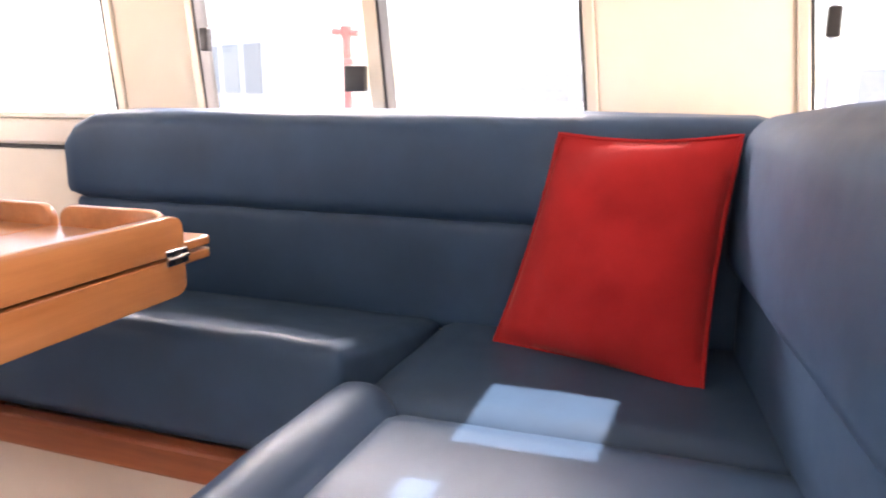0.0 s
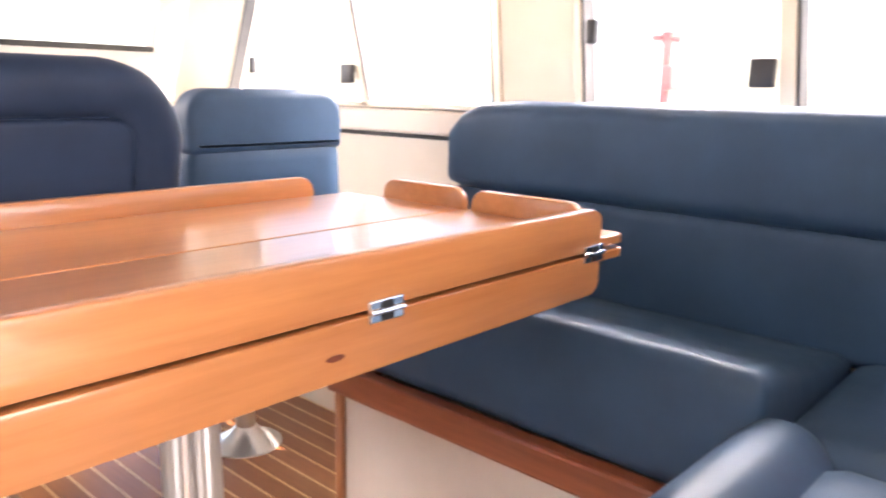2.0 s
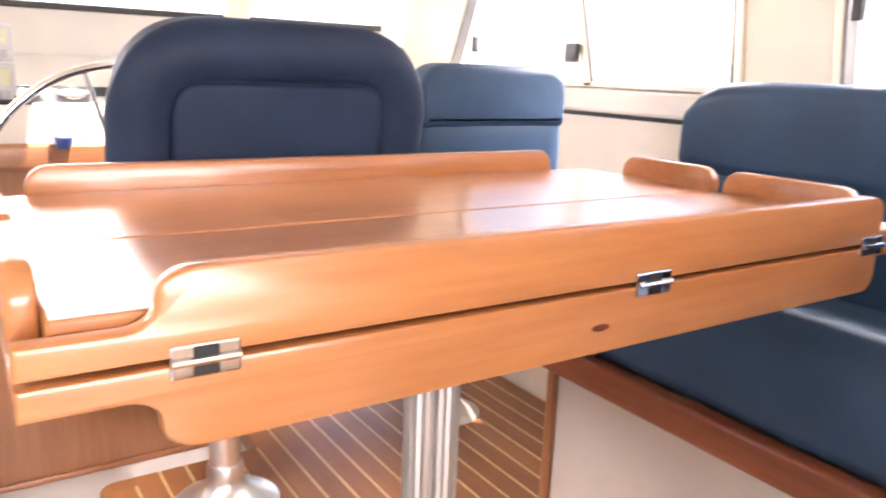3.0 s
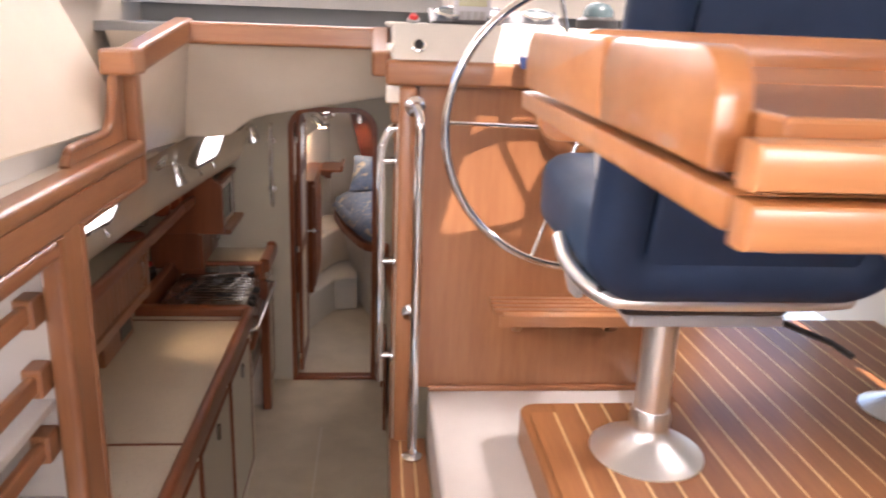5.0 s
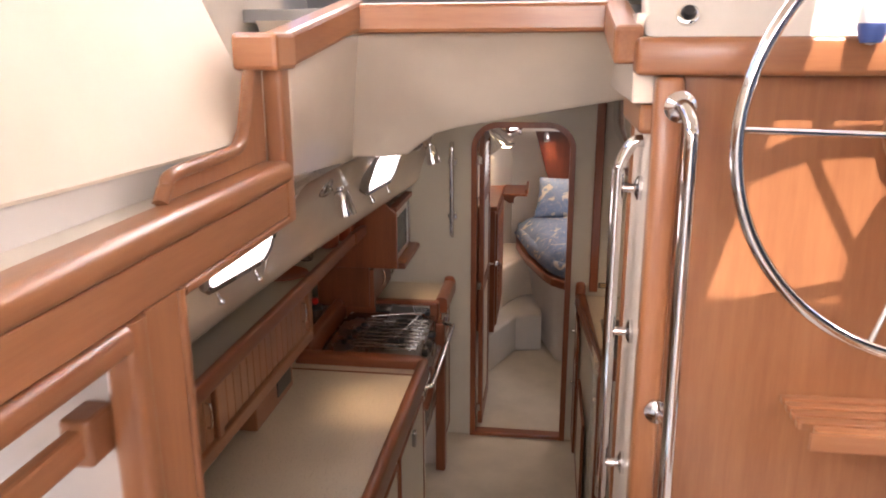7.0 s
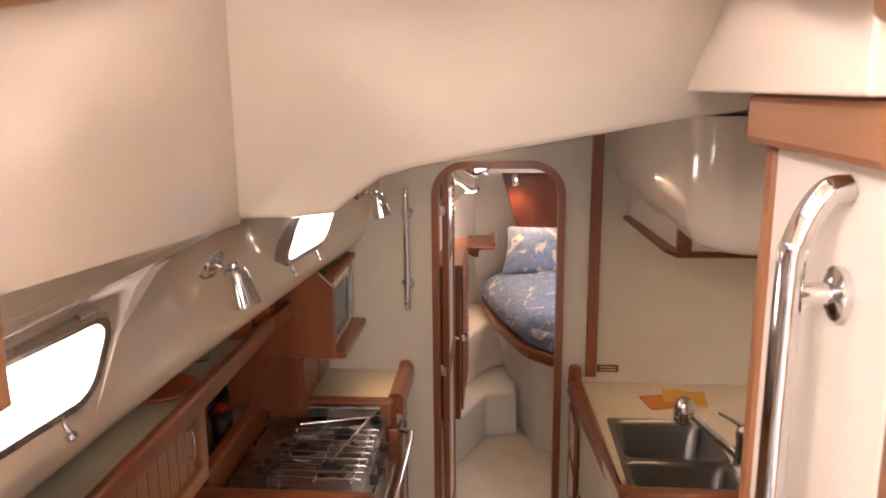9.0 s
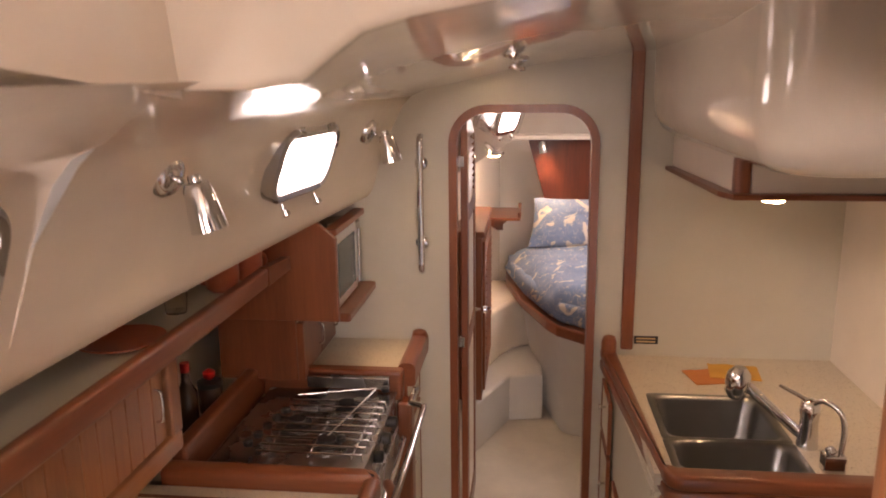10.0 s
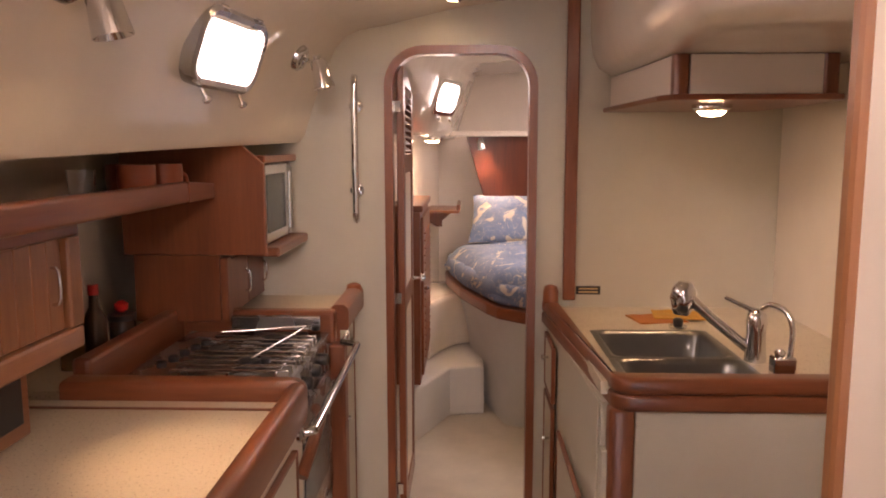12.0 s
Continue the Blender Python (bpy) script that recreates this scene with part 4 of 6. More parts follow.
def grab_pole():
    t = thing("grab_pole", 0.206, 2.11, SOLE, "tall chrome grab pole beside the companionway", "grab rail")
    line = smooth_line([(0.19, 2.20, 2.215), (0.195, 2.165, 2.215), (0.205, 2.135, 2.18), (0.205, 2.125, 2.10), (0.205, 2.11, 1.60), (0.205, 2.105, SOLE + 0.01)], 8)
    part("bar", tube(line, 0.0155, 16), CHROME, t, smooth=True)
    part("flange", lathe([(0.032, 0), (0.032, 0.01), (0.02, 0.02)], (0.19, 2.205, 2.215), (0, -1, 0)), CHROME, t, smooth=True)
    part("flange", lathe([(0.034, 0), (0.034, 0.008), (0.018, 0.018)], (0.205, 2.105, SOLE)), CHROME, t, smooth=True)
    part("bracket", tube([(0.19, 2.205, 1.535), (0.2, 2.14, 1.535)], 0.009, 10), CHROME, t, smooth=True)
    part("flange", lathe([(0.028, 0), (0.028, 0.01), (0.012, 0.018)], (0.19, 2.205, 1.535), (0, -1, 0)), CHROME, t, smooth=True)
    return t


grab_pole()


def slatted_footrest():
    t = thing("slatted_footrest", 0.735, 2.14, 1.53, "slatted wooden footrest on two brackets on the helm panel", "footrest")
    for k in range(5):
        y0 = 2.062 + 0.036 * k
        part("slat", prism(rounded(0.46 if k else 0.485, 0.975 if k else 0.95, y0, y0 + 0.028, 0.008, 3), "z", 1.563, 1.581, 0.003), WOOD_X, t)
    part("apron", prism(rounded(0.47, 0.965, 2.05, 2.062, 0.005, 2), "z", 1.542, 1.581, 0.003), WOOD_X, t)
    for x in (0.56, 0.89):
        part("bracket", prism([(2.08, 1.562), (2.239, 1.562), (2.239, 1.45), (2.21, 1.46), (2.15, 1.51), (2.09, 1.535)], "x", x - 0.012, x + 0.012, 0.003), WOOD_Z, t)
    return t


slatted_footrest()


def panel_instrument(name, x0, x1, y0, y1, z0, z1, label):
    t = thing(name, (x0 + x1) / 2, (y0 + y1) / 2, z0, label, "instrument")
    part("case", box(x0, x1, y0, y1, z0, z1, 0.008, 3), PALE_GREY, t, smooth=True)
    part("screen", box(x0 + 0.012, x1 - 0.012, y0 - 0.002, y0 + 0.004, z0 + (z1 - z0) * 0.45, z1 - 0.012, 0.002), SCREEN, t, "olive display screen")
    for k in range(4):
        u = x0 + 0.014 + k * (x1 - x0 - 0.028) / 4
        part("button", box(u, u + (x1 - x0 - 0.028) / 4 - 0.004, y0 - 0.003, y0 + 0.004, z0 + 0.012, z0 + (z1 - z0) * 0.33, 0.002), GREY, t, "grey push button")
    return t


SCREEN = plain("olive_display", (0.42, 0.42, 0.26), 0.25)
panel_instrument("depth_display", 0.315, 0.43, 2.34, 2.38, 2.59, 2.70, "pale grey instrument with an olive display")
panel_instrument("depth_display", 0.315, 0.43, 2.34, 2.38, 2.463, 2.585, "pale grey instrument with an olive display")
for x, col, r in ((0.185, RED_PLASTIC, 0.015), (0.20, BLACK, 0.016)):
    z = 2.47 if col is RED_PLASTIC else 2.395
    b = thing("push_button", x, 2.26, z, "red round stop button on the dash" if col is RED_PLASTIC else "black round switch on the dash face", "switch")
    yy = 2.33 if col is RED_PLASTIC else 2.252
    part("cap", lathe([(r, -0.012), (r, 0.012), (r * 0.7, 0.02)], (x, yy, z), (0, -0.5, 1) if col is RED_PLASTIC else (0, -1, 0.5), 16), col, b, smooth=True)
    part("bezel", lathe([(r * 1.4, -0.012), (r * 1.4, 0.004), (r, 0.008)], (x, yy, z), (0, -0.5, 1) if col is RED_PLASTIC else (0, -1, 0.5), 16), CHROME if col is BLACK else GREY, b, smooth=True)
c = thing("gauge_panel", 0.45, 2.38, 2.462, "black sloping panel that holds the engine gauges", "instrument panel")
part("panel", prism([(2.315, 2.4625), (2.44, 2.4625), (2.44, 2.512), (2.32, 2.470)], "x", 0.235, 0.66, 0.003), BLACK, c)
for x in (0.305, 0.45, 0.59):
    g = thing("dial_gauge", x, 2.38, 2.49, "round gauge with a chrome ring set in the panel", "gauge", "engine gauges")
    part("bezel", lathe([(0.050, -0.004), (0.050, 0.010), (0.043, 0.014), (0.042, 0.008)], (x, 2.38, 2.4925), (0, -0.33, 0.94), 24), CHROME, g, smooth=True)
    part("face", lathe([(0.042, 0.004), (0.042, 0.009)], (x, 2.38, 2.4925), (0, -0.33, 0.94), 24), OUT_DARK, g, "dark dial")
c = thing("compass", 0.80, 2.42, 2.46, "black dome compass on the dash", "compass")
part("body", lathe([(0.07, 0), (0.07, 0.03), (0.055, 0.04)], (0.79, 2.38, 2.461)), BLACK, c, smooth=True)
part("dome", lathe([(0.053, 0.035), (0.05, 0.06), (0.035, 0.08), (0.001, 0.088)], (0.79, 2.38, 2.461)), OUT_DARK, c, "dark glass dome", True)
f = thing("key_float", 0.53, 2.19, 2.335, "white and blue key float hanging at the dash", "key float")
part("body", lathe([(0.001, 0), (0.018, 0.006), (0.026, 0.03), (0.027, 0.06), (0.016, 0.095), (0.001, 0.10)], (0.53, 2.185, 2.335), (0, 0, 1), 16), OUT_WHITE, f, smooth=True)
part("band", lathe([(0.019, 0.004), (0.0272, 0.029), (0.0278, 0.04)], (0.53, 2.185, 2.335), (0, 0, 1), 16), BLUE_PLASTIC, f, "blue lower half", True)

# ---- things: galley ----
def trimmed_front(parent, x, y0, y1, z0, z1, side, name="door", knob=None):
    """A white laminate front with a wooden edge and a knob, on a face at x."""
    s = side
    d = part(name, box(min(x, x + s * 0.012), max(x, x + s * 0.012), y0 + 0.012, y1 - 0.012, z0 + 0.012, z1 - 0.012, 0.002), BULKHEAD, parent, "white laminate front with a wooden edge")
    xa, xb = min(x, x + s * 0.016), max(x, x + s * 0.016)
    for a in ((y0, y0 + 0.0115, z0, z1), (y1 - 0.0115, y1, z0, z1)):
        part("edge", box(xa, xb, *a, 0.003), RED_Z, d)
    for a in ((y0 + 0.012, y1 - 0.012, z0, z0 + 0.0115), (y0 + 0.012, y1 - 0.012, z1 - 0.0115, z1)):
        part("edge", box(xa, xb, *a, 0.003), RED_Y, d)
    if knob:
        part("knob", lathe([(0.005, 0), (0.005, 0.012), (0.011, 0.018), (0.009, 0.026), (0.001, 0.028)], (x + s * 0.012, knob[0], knob[1]), (s, 0, 0), 12), CHROME, d, "chrome knob", True)
    return d


def galley_port_unit():
    t = thing("galley_counter_unit", -0.95, 2.8, GALLEY_Z, "white galley unit with wooden-edged fronts", "cabinet")
    part("body", box(-1.355, -0.612, 1.702, 3.795, GALLEY_Z, 0.858, 0.003), WHITE, t)
    for i, (a, b) in enumerate(((1.9, 2.48), (2.52, 3.10), (3.14, 3.68))):
        trimmed_front(t, -0.612, a, b, 0.06, 0.80, 1, "door", None)
        part("latch", box(-0.600, -0.584, (a + b) / 2 - 0.012, (a + b) / 2 + 0.012, 0.70, 0.77, 0.003), STEEL, t, "steel push latch")
    return t


galley_port_unit()
w = thing("galley_worktop", -1.0, 2.8, 0.86, "speckled beige worktop with a varnished wooden fiddle", "worktop")
part("top", box(-1.355, -0.631, 1.702, 3.735, 0.859, 0.90, 0.003), COUNTER, w)
part("lid_joint", box(-1.26, -0.632, 3.668, 3.680, 0.9003, 0.9035, 0.001), RED_X, w)
part("lid_joint", box(-1.26, -0.632, 2.43, 2.442, 0.9003, 0.9035, 0.001), RED_X, w)
part("lid_joint", box(-1.262, -1.252, 2.0, 3.667, 0.9003, 0.9035, 0.001), RED_Y, w)
part("fiddle", prism(rounded(-0.632, -0.585, 0.85, 0.95, (0.01, 0.01, 0.021, 0.021)), "y", 1.702, 3.735), RED_Y, w, smooth=40)
corner = [(-0.585, 3.735)] + [(-0.645 + 0.06 * math.cos(radians(a)), 3.74 + 0.06 * math.sin(radians(a))) for a in range(0, 91, 15)] + [(-1.21, 3.80), (-1.21, 3.74), (-0.632, 3.735)]
part("fiddle", prism(corner, "z", 0.85, 0.95, 0.018, 4), RED_X, w, smooth=50)


def stove():
    t = thing("gimballed_stove", -0.93, 4.12, 0.4, "steel gimballed stove with burner grates in a wooden surround", "stove")
    part("body", box(-1.13, -0.66, 3.84, 4.42, 0.35, 0.895, 0.008), STEEL, t)
    part("hob_plate", box(-1.125, -0.655, 3.835, 4.425, 0.896, 0.908, 0.005), STEEL, t)
    for i, (x, y) in enumerate(((-0.80, 3.99), (-0.80, 4.26), (-0.93, 4.12))):
        b = part("burner", lathe([(0.045, 0), (0.045, 0.012), (0.03, 0.018), (0.028, 0.026), (0.001, 0.028)], (x, y, 0.908)), BLACK, t, "black burner cap", True)
        part("burner_ring", lathe([(0.065, 0), (0.065, 0.004), (0.05, 0.005)], (x, y, 0.9085)), STEEL, b, smooth=True)
    for k in range(9):
        y = 3.90 + 0.047 * k
        part("grate_bar", tube([(-0.67, y, 0.908), (-0.67, y, 0.929), (-0.99, y, 0.929), (-0.99, y, 0.908)], 0.004, 8), CHROME, t, smooth=True)
    for x in (-0.70, -0.83, -0.96):
        part("grate_bar", tube([(x, 3.88, 0.924), (x, 4.30, 0.924)], 0.004, 8), CHROME, t, smooth=True)
    for a, b in (((-0.80, 4.0, 0.934), (-0.72, 4.36, 0.940)), ((-0.98, 4.30, 0.936), (-0.72, 4.37, 0.940))):
        part("pot_clamp", tube([a, b], 0.0035, 8), CHROME, t, smooth=True)
    for x, y in ((-0.755, 3.99), (-0.69, 4.38), (-1.01, 4.06), (-1.02, 4.0), (-1.0, 4.12), (-1.03, 3.94), (-0.99, 4.18)):
        part("clamp_knob", lathe([(0.014, 0), (0.015, 0.014), (0.01, 0.018)], (x, y, 0.925)), BLACK, t, "black clamp knob", True)
    part("back_plate", box(-0.98, -0.68, 4.40, 4.425, 0.92, 0.965, 0.004), STEEL, t)
    for k in range(4):
        part("knob", lathe([(0.02, 0), (0.019, 0.022), (0.014, 0.026)], (-0.66, 3.92 + 0.125 * k, 0.85), (1, 0, 0), 16), BLACK, t, "black control knob", True)
    part("oven_door", box(-0.6595, -0.645, 3.87, 4.39, 0.40, 0.79, 0.006), STEEL, t)
    part("oven_window", box(-0.6445, -0.642, 3.95, 4.31, 0.48, 0.70, 0.004), OUT_DARK, t, "dark oven glass")
    part("oven_handle", tube(smooth_line([(-0.645, 3.92, 0.75), (-0.62, 3.92, 0.76), (-0.62, 4.34, 0.76), (-0.645, 4.34, 0.75)]), 0.008, 8), CHROME, t, "chrome handle", True)
    return t


stove()
s = thing("stove_surround", -0.93, 4.12, 0.6, "varnished wooden surround of the stove bay", "trim", kind="structure")
part("side_board", box(-1.21, -1.16, 3.802, 4.50, 0.86, 0.985, 0.012), RED_Y, s)
part("side_board", box(-1.159, -0.64, 4.44, 4.50, 0.86, 0.975, 0.012), RED_X, s)
part("ledge", box(-1.415, -1.211, 3.802, 4.39, 0.87, 0.9, 0.002), COUNTER, s, "speckled laminate ledge")
part("bay_back", box(-1.17, -1.141, 3.802, 4.44, GALLEY_Z, 0.86, 0.002), STEEL, s, "steel heat lining")
part("post", box(-0.66, -0.605, 4.43, 4.50, GALLEY_Z, 0.86, 0.008), RED_Z, s)
r = thing("stove_rail", -0.58, 4.05, 0.86, "polished chrome crash bar in front of the stove", "grab rail")
part("bar", tube(smooth_line([(-0.588, 3.70, 0.835), (-0.565, 3.71, 0.838), (-0.562, 3.74, 0.84), (-0.555, 4.0, 0.86), (-0.55, 4.32, 0.88), (-0.558, 4.36, 0.883), (-0.60, 4.38, 0.885)], 8), 0.011, 14), CHROME, r, smooth=True)
part("flange", lathe([(0.024, 0), (0.024, 0.008), (0.014, 0.014)], (-0.600, 3.70, 0.835), (1, 0, 0), 16), CHROME, r, smooth=True)
part("flange", lathe([(0.024, 0), (0.024, 0.008), (0.014, 0.014)], (-0.605, 4.465, 0.885), (1, 0, 0), 16), CHROME, r, smooth=True)
part("bar_end", tube([(-0.60, 4.38, 0.885), (-0.602, 4.465, 0.885)], 0.011, 12), CHROME, r, smooth=True)
h = thing("wooden_grab_handle", -0.60, 3.8, 0.76, "short varnished wooden handle below the crash bar", "handle")
part("grip", tube(smooth_line([(-0.595, 3.70, 0.72), (-0.582, 3.76, 0.77), (-0.585, 3.9, 0.80), (-0.61, 3.97, 0.80)]), 0.016, 10), RED_Y, h, smooth=True)


def forward_unit():
    t = thing("forward_counter_unit", -0.95, 4.7, GALLEY_Z, "white galley unit with wooden-edged drawer and door", "cabinet")
    part("body", box(-1.355, -0.65, 4.502, BULK_Y - 0.002, GALLEY_Z, 0.918, 0.003), WHITE, t)
    trimmed_front(t, -0.65, 4.52, 4.86, 0.72, 0.90, 1, "drawer", (4.69, 0.81))
    trimmed_front(t, -0.65, 4.52, 4.86, 0.04, 0.70, 1, "door", (4.58, 0.55))
    return t


forward_unit()
w = thing("forward_worktop", -0.95, 4.7, 0.92, "speckled beige worktop with a curved wooden fiddle", "worktop")
part("top", box(-1.355, -0.665, 4.502, BULK_Y - 0.002, 0.919, 0.945, 0.003), COUNTER, w)
part("fiddle", prism(rounded(-0.666, -0.60, 0.895, 0.985, (0.012, 0.012, 0.025, 0.025)), "y", 4.503, BULK_Y - 0.003), RED_Y, w, smooth=40)
part("fiddle_tip", lathe([(0.033, 0), (0.033, 0.07), (0.026, 0.095), (0.01, 0.102)], (-0.632, BULK_Y - 0.04, 0.90), (0, 0, 1), 16), RED_Z, w, smooth=True)


def sliding_locker():
    t = thing("shelf_locker", -1.2, 2.8, 1.06, "varnished wooden locker with slatted sliding doors under a shelf", "locker")
    part("body", box(-1.355, -1.13, 1.75, 3.655, 1.09, 1.352, 0.003), WHITE, t)
    part("face_rail", box(-1.128, -1.088, 1.75, 3.655, 1.325, 1.362, 0.006), RED_Y, t)
    part("face_rail", box(-1.128, -1.088, 1.75, 3.655, 1.062, 1.115, 0.008), WOOD_Y, t)
    part("face_stile", box(-1.128, -1.086, 3.60, 3.655, 1.1155, 1.3245, 0.006), WOOD_Z, t)
    part("face_stile", box(-1.128, -1.086, 2.66, 2.70, 1.1155, 1.3245, 0.006), WOOD_Z, t)
    for a, b in ((1.78, 2.655), (2.705, 3.595)):
        n = int((b - a) / 0.058)
        d = part("door", box(-1.127, -1.116, a, b, 1.116, 1.324, 0.001), RED_Z, t)
        for k in range(n):
            y = a + k * (b - a) / n
            part("slat", box(-1.1158, -1.102, y + 0.0012, y + (b - a) / n - 0.0012, 1.117, 1.3235, 0.003), WOOD_Z, d)
        part("pull", tube(smooth_line([(-1.101, b - 0.045, 1.18), (-1.085, b - 0.045, 1.19), (-1.085, b - 0.045, 1.255), (-1.101, b - 0.045, 1.265)]), 0.004, 8), CHROME, d, "chrome pull", True)
    part("side_end", box(-1.355, -1.129, 3.6555, 3.67, 1.07, 1.352, 0.002), RED_Z, t)
    part("lower_box", box(-1.355, -1.14, 3.08, 3.50, 0.905, 1.0615, 0.006), WOOD_Y, t)
    part("vent_panel", box(-1.1395, -1.134, 3.30, 3.465, 0.94, 1.04, 0.003), BLACK, t, "black vent panel")
    return t


sliding_locker()
sh = thing("galley_shelf", -1.2, 3.0, 1.37, "varnished wooden shelf with a raised front edge", "shelf")
part("board", box(-1.355, -1.046, 1.75, 4.385, 1.363, 1.378, 0.003), BULKHEAD, sh, "pale laminate shelf board")
part("lip", box(-1.045, -1.012, 1.75, 4.16, 1.363, 1.425, 0.01, 3), RED_Y, sh, smooth=True)
part("lip_end", prism([(4.1605, 1.363), (4.385, 1.363), (4.385, 1.41), (4.1605, 1.425)], "x", -1.045, -1.012, 0.004), RED_Y, sh)


def mug(x, y, z, a):
    t = thing("mug", x, y, z, "terracotta-glazed mug on the galley shelf", "mug", "mugs on the shelf")
    part("cup", lathe([(0.036, 0), (0.048, 0.012), (0.053, 0.05), (0.052, 0.098), (0.047, 0.098), (0.046, 0.02)], (x, y, z), (0, 0, 1), 24), CLAY, t, smooth=True)
    d = Vector((math.cos(radians(a)), math.sin(radians(a)), 0))
    p = Vector((x, y, z))
    part("handle", tube(smooth_line([p + d * 0.05 + Vector((0, 0, 0.075)), p + d * 0.078 + Vector((0, 0, 0.06)), p + d * 0.078 + Vector((0, 0, 0.03)), p + d * 0.05 + Vector((0, 0, 0.02))]), 0.006, 8), CLAY, t, smooth=True)


for x, y, a in ((-1.12, 4.05, 150), (-1.10, 4.20, 60), (-1.19, 4.13, 80)):
    mug(x, y, 1.379, a)
p = thing("plate_stack", -1.19, 3.55, 1.379, "terracotta plate lying on the galley shelf", "plate")
part("plate", lathe([(0.06, 0), (0.075, 0.004), (0.105, 0.016), (0.103, 0.02), (0.07, 0.008)], (-1.17, 3.55, 1.379)), CLAY, p, smooth=True)
g = thing("drinking_glass", -1.16, 3.82, 1.379, "clear drinking glass on the galley shelf", "glass")
part("tumbler", lathe([(0.028, 0), (0.036, 0.09), (0.034, 0.09), (0.027, 0.005)], (-1.16, 3.82, 1.379), (0, 0, 1), 20), GLASS, g, smooth=True)


def bottle(x, y, r, h, mat, cap, lab, neck=0.3):
    t = thing("bottle", x, y, 0.905, lab, "bottle")
    part("body", lathe([(r, 0), (r, h * (1 - neck)), (r * 0.45, h * (1 - neck * 0.5)), (r * 0.4, h)], (x, y, 0.902), (0, 0, 1), 20), mat, t, smooth=True)
    part("cap", lathe([(r * 0.46, h), (r * 0.46, h + 0.03)], (x, y, 0.902), (0, 0, 1), 16), cap, t)


OIL = plain("dark_oil_glass", (0.16, 0.09, 0.03), 0.12)
bottle(-1.31, 4.0, 0.033, 0.30, OIL, BLACK, "tall dark oil bottle at the back of the worktop", 0.35)
bottle(-1.275, 4.07, 0.033, 0.20, SAUCE, RED_PLASTIC, "dark sauce bottle with a red label", 0.35)
j = thing("pepper_jar", -1.26, 4.21, 0.902, "glass jar of dark grains with a red knob lid", "jar")
part("jar", lathe([(0.036, 0), (0.04, 0.01), (0.04, 0.085), (0.034, 0.095)], (-1.26, 4.21, 0.902), (0, 0, 1), 20), SAUCE, j, smooth=True)
part("lid", lathe([(0.042, 0.095), (0.042, 0.112), (0.02, 0.118)], (-1.26, 4.21, 0.902), (0, 0, 1), 20), BLACK, j, smooth=True)
part("knob", lathe([(0.008, 0.117), (0.021, 0.128), (0.021, 0.145), (0.008, 0.155)], (-1.26, 4.21, 0.902), (0, 0, 1), 16), RED_PLASTIC, j, "red knob", True)
c = thing("wooden_caddy", -1.28, 3.55, 0.902, "small varnished wooden caddy by the bottles", "caddy")
part("box", box(-1.34, -1.23, 3.50, 3.56, 0.905, 1.04, 0.004), RED_Z, c)


def tall_cabinet():
    t = thing("galley_wall_cabinet", -1.1, 4.63, 0.95, "varnished wooden cabinet with a microwave bay", "cabinet")
    part("side_panel", prism([(-1.33, 1.172), (-0.852, 1.172), (-0.852, 1.47), (-0.93, 1.54), (-1.33, 1.54)], "y", 4.395, 4.42, 0.004), RED_Z, t)
    part("shelf_lip", box(-0.93, -0.815, 4.42, BULK_Y - 0.002, 1.163, 1.195, 0.008), RED_Y, t)
    part("top_rail", box(-0.90, -0.855, 4.4205, BULK_Y - 0.002, 1.475, 1.50, 0.004), RED_Y, t)
    part("body", box(-1.33, -1.20, 4.4205, BULK_Y - 0.002, 1.196, 1.54, 0.002), RED_Y, t)
    part("lower_side", box(-1.30, -1.012, 4.40, 4.42, 0.947, 1.171, 0.002), RED_Z, t)
    part("lower_stile", box(-1.011, -0.985, 4.40, 4.45, 0.947, 1.162, 0.004), RED_Z, t)
    for a, b in ((4.4515, 4.655), (4.66, BULK_Y - 0.01)):
        d = part("door", box(-1.005, -0.992, a, b, 0.96, 1.15, 0.004), RED_Z, t)
        part("pull", tube(smooth_line([(-0.991, b - 0.03, 1.01), (-0.975, b - 0.03, 1.02), (-0.975, b - 0.03, 1.08), (-0.991, b - 0.03, 1.09)]), 0.004, 8), CHROME, d, "chrome pull", True)
    return t


tall_cabinet()
m = thing("microwave", -1.0, 4.65, 1.196, "grey steel microwave in the wall cabinet", "microwave")
part("case", box(-1.19, -0.875, 4.43, 4.87, 1.1965, 1.47, 0.006), STEEL, m)
part("door", box(-0.8745, -0.867, 4.435, 4.775, 1.20, 1.466, 0.004), SATIN, m, "satin steel door frame")
part("door_glass", box(-0.8665, -0.864, 4.475, 4.735, 1.235, 1.435, 0.001), OUT_DARK, m, "dark glass door")
part("handle", tube([(-0.855, 4.755, 1.23), (-0.855, 4.755, 1.44)], 0.008, 8), CHROME, m, smooth=True)
part("control_panel", box(-0.8745, -0.868, 4.78, 4.86, 1.215, 1.455, 0.004), GREY, m, "grey control panel")


def handrail(name, points, r, label, ends):
    t = thing(name, *points[0], label, "grab rail")
    part("bar", tube(smooth_line(points, 8), r, 14), CHROME, t, smooth=True)
    for p, d in ends:
        part("flange", lathe([(r * 2, 0), (r * 2, 0.008), (r * 1.1, 0.014)], p, d, 16), CHROME, t, smooth=True)
        part("standoff", tube([p, Vector(p) + Vector(d) * 0.045], r * 0.8, 10), CHROME, t, smooth=True)
    return t


